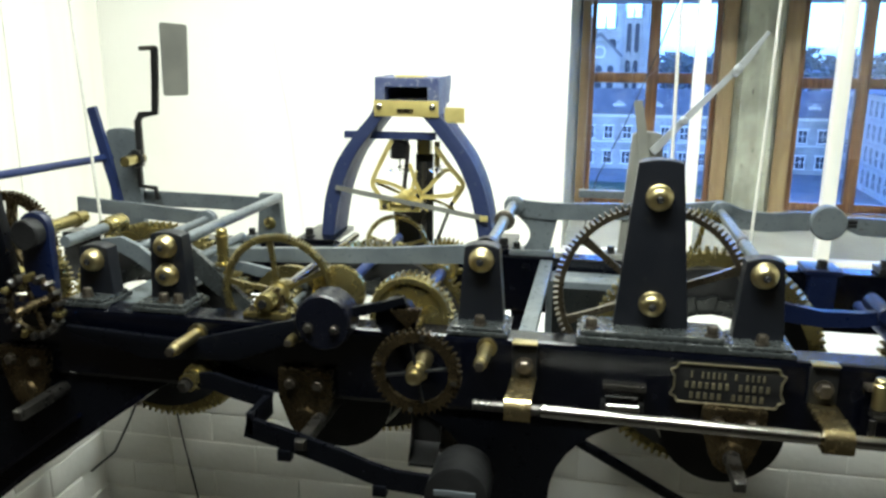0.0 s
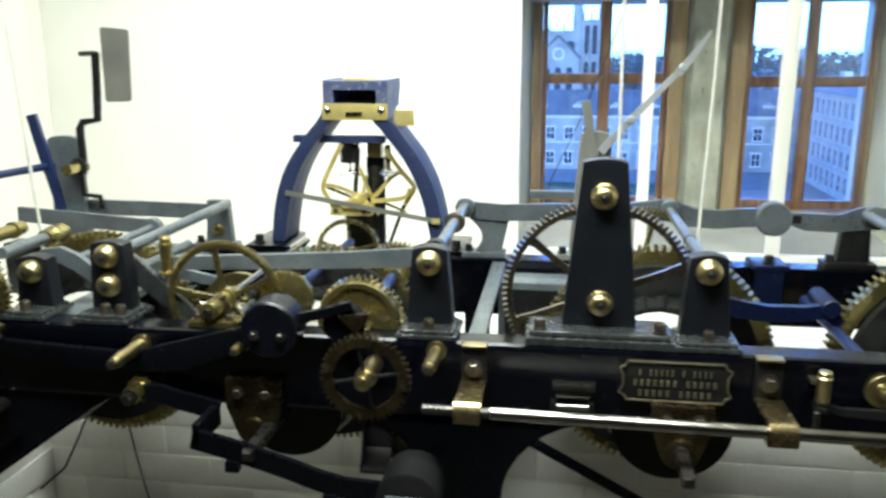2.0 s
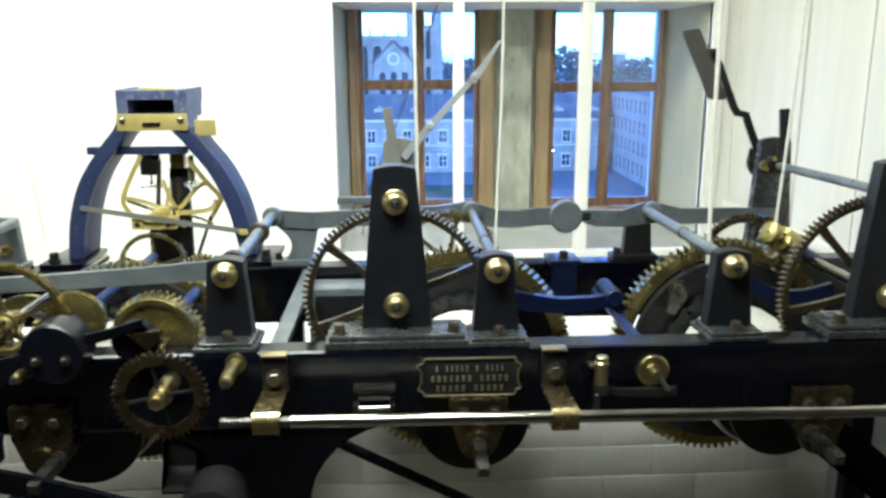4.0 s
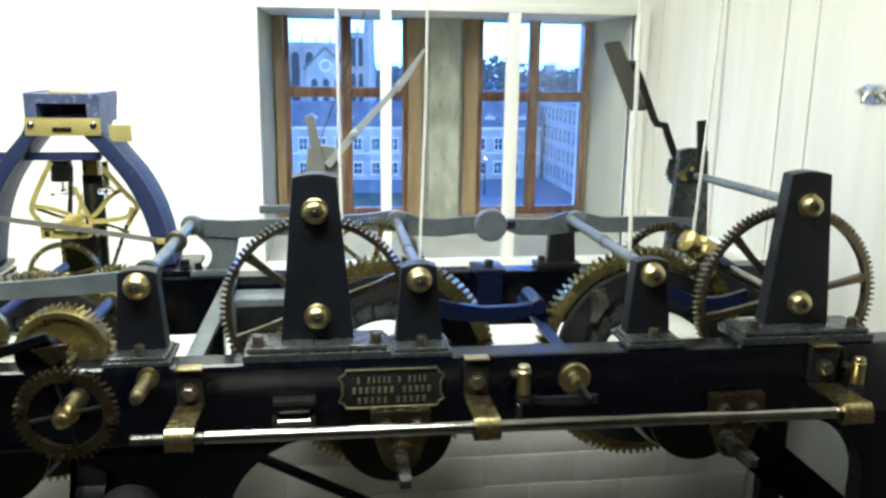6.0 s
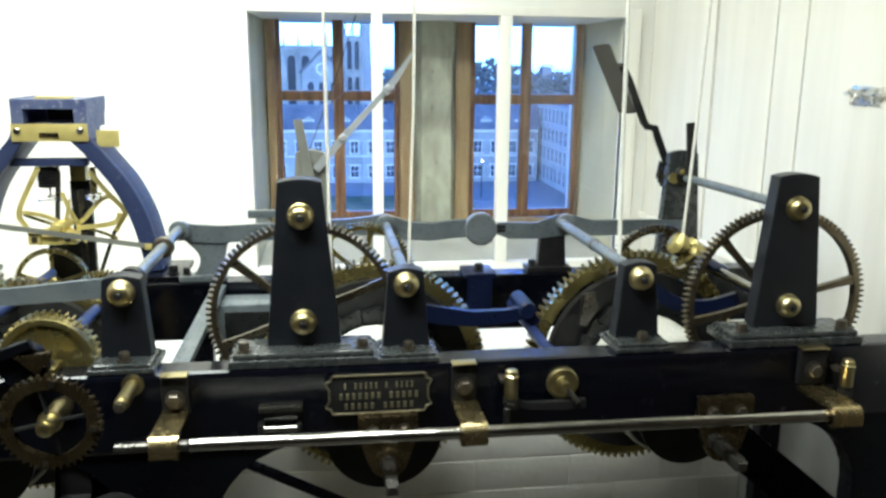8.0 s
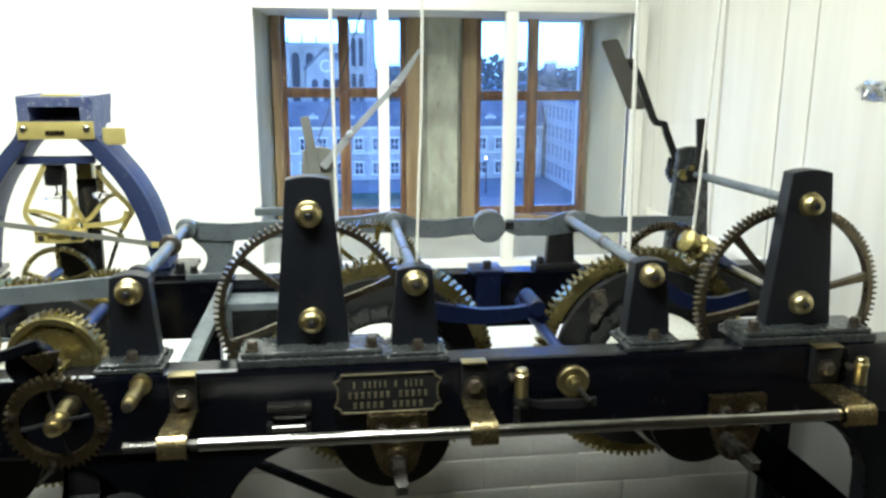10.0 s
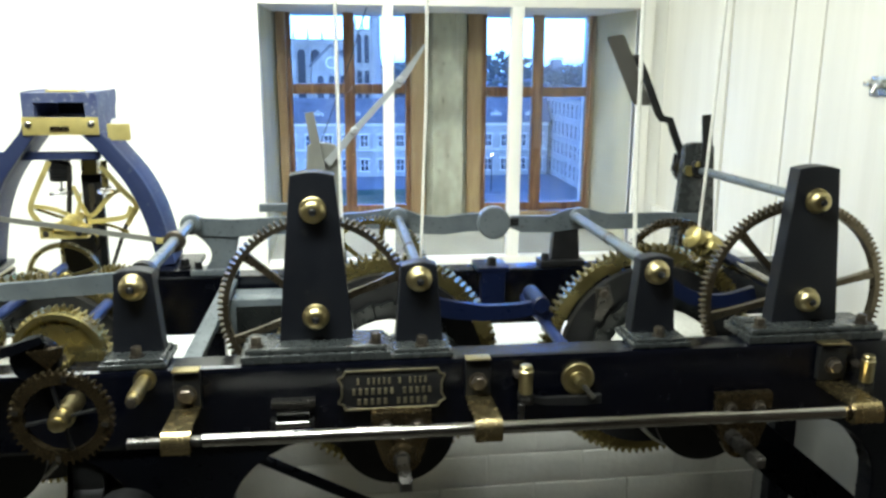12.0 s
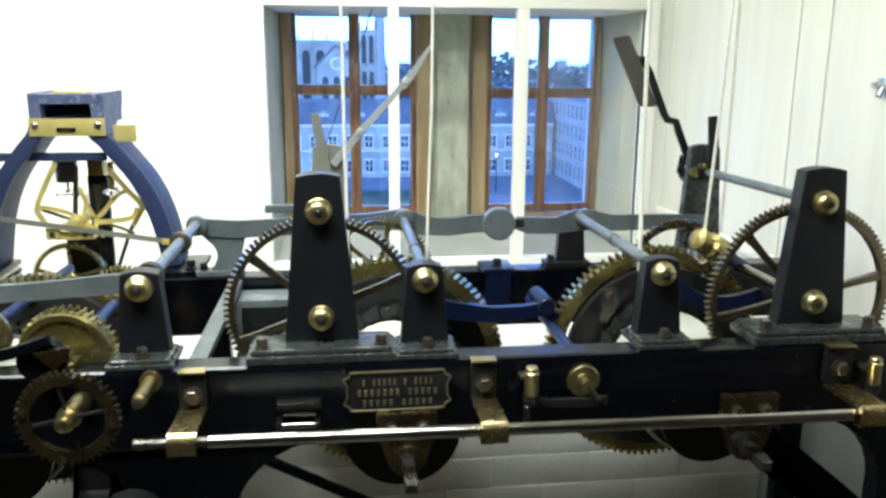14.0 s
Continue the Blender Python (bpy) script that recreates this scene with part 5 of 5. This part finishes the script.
arm_rows = (([(-0.612, 1.46), (-0.64, 1.408), (-0.664, 1.353), (-0.652, 1.325), (-0.64, 1.303)], 0.0056, LACQ),
            ([(-0.66, 1.356), (-0.63, 1.352), (-0.6, 1.343), (-0.575, 1.33)], 0.0046, LACQ),
            ([(-0.656, 1.35), (-0.62, 1.336), (-0.592, 1.325)], 0.0034, BRASS),
            ([(-0.503, 1.447), (-0.465, 1.396), (-0.431, 1.354), (-0.444, 1.326), (-0.456, 1.305)], 0.0056, LACQ),
            ([(-0.462, 1.39), (-0.482, 1.383), (-0.503, 1.362), (-0.523, 1.338), (-0.545, 1.322)], 0.005, LACQ),
            ([(-0.44, 1.352), (-0.446, 1.336), (-0.462, 1.326), (-0.5, 1.321), (-0.54, 1.318)], 0.0055, LACQ),
            ([(-0.53, 1.318), (-0.49, 1.307), (-0.451, 1.29)], 0.0032, BRASS),
            ([(-0.456, 1.308), (-0.475, 1.26), (-0.498, 1.2)], 0.0042, DULLSTEEL),
            ([(-0.572, 1.45), (-0.578, 1.39), (-0.584, 1.33)], 0.005, DULLSTEEL),
            ([(-0.57, 1.4), (-0.555, 1.355), (-0.54, 1.325)], 0.0045, LACQ))
for k, (rows, half, mat) in enumerate(arm_rows):
    bm = BM()
    strap(bm, spine(rows, 4), 1.904 + 0.0035 * (k % 5), 1.909 + 0.0035 * (k % 5), half)
    part("pallet_arm", bm, mat, esc)
for a in (75, 195, 315):
    bm = BM()
    ca, sa = math.cos(radians(a)), math.sin(radians(a))
    strap(bm, [(-0.562 + 0.01 * ca, 1.328 + 0.01 * sa), (-0.562 + 0.062 * ca, 1.328 + 0.062 * sa)], 1.897, 1.9, [0.005, 0.002])
    part("locking_leg", bm, LACQ, esc)
bm = BM()
lathe(bm, (-0.575, 1.862, 1.322), (0.25, 1, 0.12), [(0, 0.008), (0.003, 0.0125), (0.012, 0.0125), (0.014, 0.016), (0.03, 0.016), (0.032, 0.011), (0.06, 0.011)], 24)
part("hub", bm, LACQ, esc)
bm = BM()
box(bm, -0.617, -0.563, 1.866, 1.892, 1.286, 1.306, 0.002)
part("cock_block", bm, LACQ, esc)
for x0, x1 in ((-0.634, -0.606), (-0.568, -0.529)):
    bm = BM()
    box(bm, x0, x1, 1.86, 1.9, 1.288, 1.314, 0.003)
    part("bearing_block", bm, LACQ, esc)
    bm = BM()
    hexbolt(bm, ((x0 + x1) / 2, 1.861, 1.3), (0, -1, 0), 0.0055, 0.006)
    part("screw", bm, BOLTM, esc)
bm = BM()
prism(bm, [(-0.622, 1.288), (-0.6, 1.12), (-0.556, 1.12), (-0.541, 1.288)], 1.945, 1.957, 0.002)
part("back_cock", bm, IRON, esc)
fan = thing("escapement_fly", (-0.59, 1.89, 1.3), "thin grey steel fly blade across the escapement", "fly")
bm = BM()
strap(bm, [(-0.746, 1.344), (-0.554, 1.312), (-0.363, 1.28)], 1.852, 1.855, [0.006, 0.006, 0.006])
part("blade", bm, FLYGREY, fan)
bm = BM()
box(bm, -0.377, -0.357, 1.848, 1.8515, 1.274, 1.288, 0.001)
part("tip_weight", bm, LACQ, fan, "small brass tip weight")


# ---- flies ----
def fly(x, z, y, label, vane, arm, foot, tilt=0.0, sheet=FLYGREY):
    f = thing("fly", (x, y, z), label, "fly", "air brake flies")
    bm = BM()
    strap(bm, arm, y + 0.04, y + 0.049, 0.0085)
    part("arm", bm, IRON, f)
    bm = BM()
    rounded = []
    for k, q in enumerate(vane):
        q, p0, p1 = Vector(q), Vector(vane[k - 1]), Vector(vane[(k + 1) % len(vane)])
        a, b = q + (p0 - q).normalized() * 0.009, q + (p1 - q).normalized() * 0.009
        rounded += [tuple(a), tuple((a + b) * 0.2 + q * 0.6), tuple(b)]
    low = min(z for x, z in vane)
    for v in prism(bm, rounded, y + 0.05, y + 0.053):
        v.co.y -= tilt * (v.co.z - low)
    part("vane", bm, sheet, f, "grey sheet metal vane")
    ax, az = arm[0]
    bm = BM()
    cyl(bm, (ax - 0.042, y + 0.045, az - 0.004), (ax + 0.004, y + 0.045, az - 0.002), 0.006, 12, 0.001)
    part("vane_pin", bm, DULLSTEEL, f)
    bm = BM()
    strap(bm, foot, y + 0.03, y + 0.038, 0.006)
    part("lower_arm", bm, IRON, f)
    bm = BM()
    ring_gear(bm, (x, z), y + 0.02, y + 0.03, 0.025, 0.012, 14, 0.006)
    part("ratchet", bm, IRON, f)
    bm = BM()
    cyl(bm, (x, y - 0.03, z), (x, y + 0.05, z), 0.013, 20)
    part("hub", bm, BRASS, f)
    return f


fly(-1.262, 1.405, 1.78, "grey fly vane upright on its cranked arm", [(-1.186, 1.745), (-1.112, 1.738), (-1.12, 1.567), (-1.188, 1.565)], [(-1.2, 1.685), (-1.205, 1.6), (-1.212, 1.522), (-1.252, 1.516), (-1.262, 1.5), (-1.262, 1.405)], [(-1.262, 1.4), (-1.262, 1.335), (-1.22, 1.33), (-1.216, 1.3)])
fly(0.89, 1.432, 1.845, "fly vane leaning on its cranked arm, its shade in the colour", [(0.675, 1.746), (0.717, 1.753), (0.814, 1.585), (0.769, 1.585)], [(0.765, 1.703), (0.786, 1.667), (0.831, 1.566), (0.84, 1.553), (0.862, 1.549), (0.871, 1.525), (0.895, 1.471), (0.895, 1.432)], [(0.891, 1.432), (0.876, 1.463), (0.876, 1.432), (0.888, 1.406)], 0.28, SHADEVANE)
cf = thing("fly", (0.0, 1.84, 1.49), "pale steel fly blade slanting before the window", "fly", "air brake flies")
bm = BM()
strap(bm, [(0.02, 1.46), (0.083, 1.533), (0.188, 1.646)], 1.812, 1.82, [0.009, 0.0075, 0.006])
part("arm", bm, PALESTEEL, cf)
bm = BM()
strap(bm, [(0.178, 1.634), (0.205, 1.668), (0.243, 1.724)], 1.806, 1.81, [0.0095, 0.0075, 0.003])
part("blade", bm, PALESTEEL, cf)
for u in ((0.083, 1.533), (0.188, 1.646)):
    bm = BM()
    lathe(bm, (u[0], 1.803, u[1]), (0, 1, 0), [(0, 0.006), (0.003, 0.01), (0.012, 0.01)], 16)
    part("joint", bm, PALESTEEL, cf)
bm = BM()
strap(bm, [(-0.018, 1.575), (-0.005, 1.5), (0.005, 1.44)], 1.808, 1.816, [0.01, 0.011, 0.012])
part("tail", bm, FLYGREY, cf)
bm = BM()
box(bm, -0.14, -0.02, 1.84, 1.86, 1.345, 1.363, 0.002)
part("stop_bar", bm, GREY, cf)

bp_ = thing("post_bearing", (0.918, 1.82, 1.43), "round dark iron bearing on the rear fly post", "bearing")
bm = BM()
lathe(bm, (0.915, 1.826, 1.437), (0, -1, 0), [(0, 0.024), (0.008, 0.024), (0.01, 0.021), (0.018, 0.019)], 28)
part("housing", bm, IRON, bp_)
bm = BM()
hexbolt(bm, (0.905, 1.808, 1.449), (0, -1, 0), 0.006, 0.007)
part("screw", bm, BRASS, bp_, "small brass screw")
# fly spindles that run between front and rear
for (x0, y0, z0), (x1, y1, z1), lab in (((0.879, 1.3, 1.45), (0.92, 1.84, 1.432), "grey fly spindle between the posts"), ((-1.345, 1.3, 1.42), (-1.35, 1.84, 1.405), "blue-grey fly spindle at the chime end")):
    s = thing("fly_spindle", (x0, y0, z0), lab, "spindle", "fly spindles")
    bm = BM()
    cyl(bm, (x0, y0, z0), (x1, y1, z1), 0.0095, 18)
    part("bar", bm, GREY if x0 > 0 else BLUE, s)
    bm = BM()
    lathe(bm, (x0, y0, z0), (x1 - x0, y1 - y0, z1 - z0), [(0.0, 0.02), (0.02, 0.02), (0.022, 0.011)], 20)
    part("collar", bm, BOLTM, s)
ba = thing("detent_arm", (-1.36, 1.81, 1.4), "blue painted detent arm crossing the fly post", "lever", "detent arms")
bm = BM()
strap(bm, [(-1.374, 1.535), (-1.348, 1.42), (-1.34, 1.385), (-1.318, 1.285)], 1.795, 1.808, [0.012, 0.013, 0.012, 0.009])
part("arm", bm, BLUE, ba)
ba = thing("detent_arm", (0.92, 1.81, 1.43), "short black detent arm above the fly post", "lever", "detent arms")
bm = BM()
strap(bm, [(0.914, 1.568), (0.92, 1.5), (0.92, 1.425)], 1.792, 1.802, [0.011, 0.011, 0.008])
part("arm", bm, IRON, ba)

# chime end in the near corner
ce = wheel("count_wheel", (-1.112, 1.215), 1.187, 1.198, 0.058, 0.047, 60, 0.002, BRONZE, 4, 0.011, "small dark count wheel studded with bright pegs", 0.004, 0.2, hub_len=0.05)
for k in range(18):
    a = 2 * math.pi * k / 18
    bm = BM()
    box(bm, -0.004, 0.004, 1.176, 1.2, 0.049, 0.063, 0.0012)
    bmesh.ops.transform(bm, matrix=Matrix.Translation((-1.112, 0, 1.215)) @ Matrix.Rotation(a, 4, "Y"), verts=bm.verts)
    part("peg", bm, DULLSTEEL if k % 5 else BRASS, ce)
wheel("gear_wheel", (-1.215, 1.225), 1.305, 1.325, 0.095, 0.075, 50, 0.009, BRASS, 5, 0.018, "brass wheel edge behind the count wheel", 0.007)
br = thing("blue_bracket", (-1.16, 1.3, BZ), "arched blue iron bracket at the chime end", "bracket")
bm = BM()
prism(bm, [(-1.19, BZ + 0.001)] + [(-1.158 + 0.032 * math.cos(a), 1.345 + 0.03 * math.sin(a)) for a in (radians(d) for d in range(180, -1, -20))] + [(-1.126, BZ + 0.001)], 1.27, 1.29, 0.003)
part("plate", bm, NAVY, br)
bm = BM()
cyl(bm, (-1.158, 1.24, 1.335), (-1.158, 1.27, 1.335), 0.03, 28, 0.003)
part("boss", bm, IRON, br)
b = thing("bush", (-1.158, 1.3, 1.335), "turned brass bush on an arbor", "bush", "brass bushes")
bm = BM()
lathe(bm, (-1.158, 1.292, 1.335), (0, 1, 0), [(0, 0.013), (0.1, 0.013), (0.102, 0.017), (0.112, 0.017), (0.114, 0.013), (0.135, 0.013)], 24)
part("sleeve", bm, BRASS, b)
b = thing("bush", (-1.1, 1.3, 1.3), "grey arbor with a turned brass collar", "bush", "brass bushes")
bm = BM()
cyl(bm, (-1.115, 1.3, 1.312), (-1.115, 1.5, 1.312), 0.0115, 20)
part("arbor", bm, GREY, b)
bm = BM()
lathe(bm, (-1.115, 1.43, 1.312), (0, 1, 0), [(0, 0.012), (0.002, 0.017), (0.02, 0.017), (0.024, 0.02), (0.06, 0.02), (0.064, 0.016), (0.075, 0.012)], 24)
part("sleeve", bm, BRASS, b)
b = thing("bush", (0.775, 1.47, 1.32), "large turned brass bush on the rear arbor", "bush", "brass bushes")
bm = BM()
lathe(bm, (0.765, 1.52, 1.337), (0.105, 0.03, -0.058), [(0, 0.014), (0.004, 0.024), (0.02, 0.024), (0.024, 0.017), (0.035, 0.017), (0.04, 0.028), (0.075, 0.028), (0.08, 0.018), (0.09, 0.018)], 28)
part("sleeve", bm, BRASS, b)
bm = BM()
cyl(bm, (0.795, 1.53, 1.32), (0.9, 1.56, 1.262), 0.013, 18)
part("arbor", bm, BLUE, b)
up = thing("bearing_stand", (-1.3, 1.28, BZ), "tall black bearing stand at the chime end", "bearing stand", "bearing stands of the clock")
bm = BM()
prism(bm, [(-1.37, BZ + 0.001), (-1.335, 1.5), (-1.265, 1.5), (-1.225, BZ + 0.001)], 1.285, 1.31, 0.003)
part("plate", bm, BLACK, up)

# ---- lines and cables ----
for pts, r, lab, mat in (
        ([(0.042, 1.68, 2.8), (0.046, 1.655, 1.69), (0.0475, 1.63, 1.49), (0.05, 1.6, 1.2), (0.06, 1.5, 1.05)], 0.0036, "taut steel line running down to a barrel", ROPEM),
        ([(0.24, 1.65, 2.8), (0.228, 1.65, 1.6), (0.215, 1.64, 1.25), (0.22, 1.55, 1.08)], 0.0032, "thin taut steel line beside the stone mullion", ROPEM),
        ([(0.65, 1.6, 2.8), (0.669, 1.6, 1.6), (0.674, 1.59, 1.25), (0.66, 1.5, 1.12)], 0.0048, "double steel line down to the chime barrel", ROPEM),
        ([(0.87, 1.62, 2.8), (0.85, 1.61, 1.9), (0.832, 1.6, 1.55), (0.815, 1.59, 1.305)], 0.0036, "slack steel line ending in a wire hook", ROPEM),
        ([(-1.25, 1.5, 2.8), (-1.192, 1.5, 1.76), (-1.17, 1.5, 1.3), (-1.16, 1.48, 1.1)], 0.0035, "taut pale steel line at the chime end", ROPEM),
        ([(-1.1, 1.9, 2.8), (-0.92, 1.9, 1.73), (-0.878, 1.9, 1.48), (-0.841, 1.9, 1.1)], 0.0013, "very thin pale cord beside the blue arch", ROPEM)):
    bm = BM()
    tube(bm, [tuple(Vector(p)) for p in pts], r, 8)
    one("steel_line", bm, mat, lab, "line", "lines from above")
bm = BM()
tube(bm, [(0.813 + 0.014 * math.cos(a), 1.588, 1.285 + 0.022 * math.sin(a)) for a in (radians(d) for d in range(100, -180, -20))], 0.003, 8)
one("wire_hook", bm, CHROME, "bent bright wire hook on the slack line", "hook")
for pts, r, lab in (([(0.16, 3.0, 1.885), (0.09, 3.0, 1.68), (-0.012, 3.0, 1.414), (-0.1, 3.0, 1.22), (-0.14, 3.0, 1.02)], 0.0022, "thin black cable slung across the window"),
                    ([(-1.33, 1.99, 0.9), (-1.319, 1.99, 0.621), (-1.3, 1.99, 0.5), (-1.268, 1.99, 0.33), (-1.25, 1.99, 0.05)], 0.0028, "thin black cable hanging on the brick wall"),
                    ([(-1.33, 1.985, 0.9), (-1.40, 1.985, 0.71), (-1.445, 1.985, 0.633), (-1.48, 1.985, 0.56), (-1.52, 1.96, 0.47), (-1.565, 1.9, 0.43)], 0.0036, "short dark cord slanting across the bricks"),
                    ([(-1.372, 1.992, 0.9), (-1.359, 1.992, 0.62), (-1.345, 1.992, 0.49), (-1.33, 1.992, 0.05)], 0.0018, "faint grey cord against the painted bricks")):
    bm = BM()
    tube(bm, pts, r, 8)
    one("cable", bm, ROPEM if "faint" in lab else CABLE, lab, "cable", "cables")

# ---- bricks of the lower wall ----
CH, CL = 0.094, 0.275
bm = BM()
box(bm, 0, CL - 0.004, 0, 0.05, 0, CH - 0.005, 0.005)
brick_me = mesh_of("brick", bm, BRICKM)
bm = BM()
box(bm, 0, CL / 2 - 0.004, 0, 0.05, 0, CH - 0.005, 0.005)
half_me = mesh_of("brick", bm, BRICKM)
rng = random.Random(11)
for row in range(8):
    z = 0.143 + row * CH
    x = -1.62 + (0 if row % 2 else -CL / 2)
    while x < WX1 - 0.01:
        if x < -1.63:
            o = new("brick", half_me)
            o.location = (x + CL / 2, 1.999 + rng.uniform(-0.002, 0.002), z)
        elif x + CL > WX1:
            o = new("brick", half_me)
            o.location = (min(x, WX1 - CL / 2), 1.9995 + rng.uniform(-0.002, 0.002), z)
        else:
            o = new("brick", brick_me)
            o.location = (x, 1.999 + rng.uniform(-0.002, 0.002), z)
        o.parent = wall_low
        x += CL
bm = BM()
box(bm, 0, 0.05, 0, CL - 0.004, 0, CH - 0.005, 0.005)
side_me = mesh_of("brick", bm, BRICKM)
for row in range(8):
    for k in range(2):
        o = new("brick", side_me)
        o.location = (-1.631 + rng.uniform(-0.002, 0.002), 1.75 - k * CL - (0 if row % 2 else CL / 2), 0.143 + row * CH)
        o.parent = wall_low
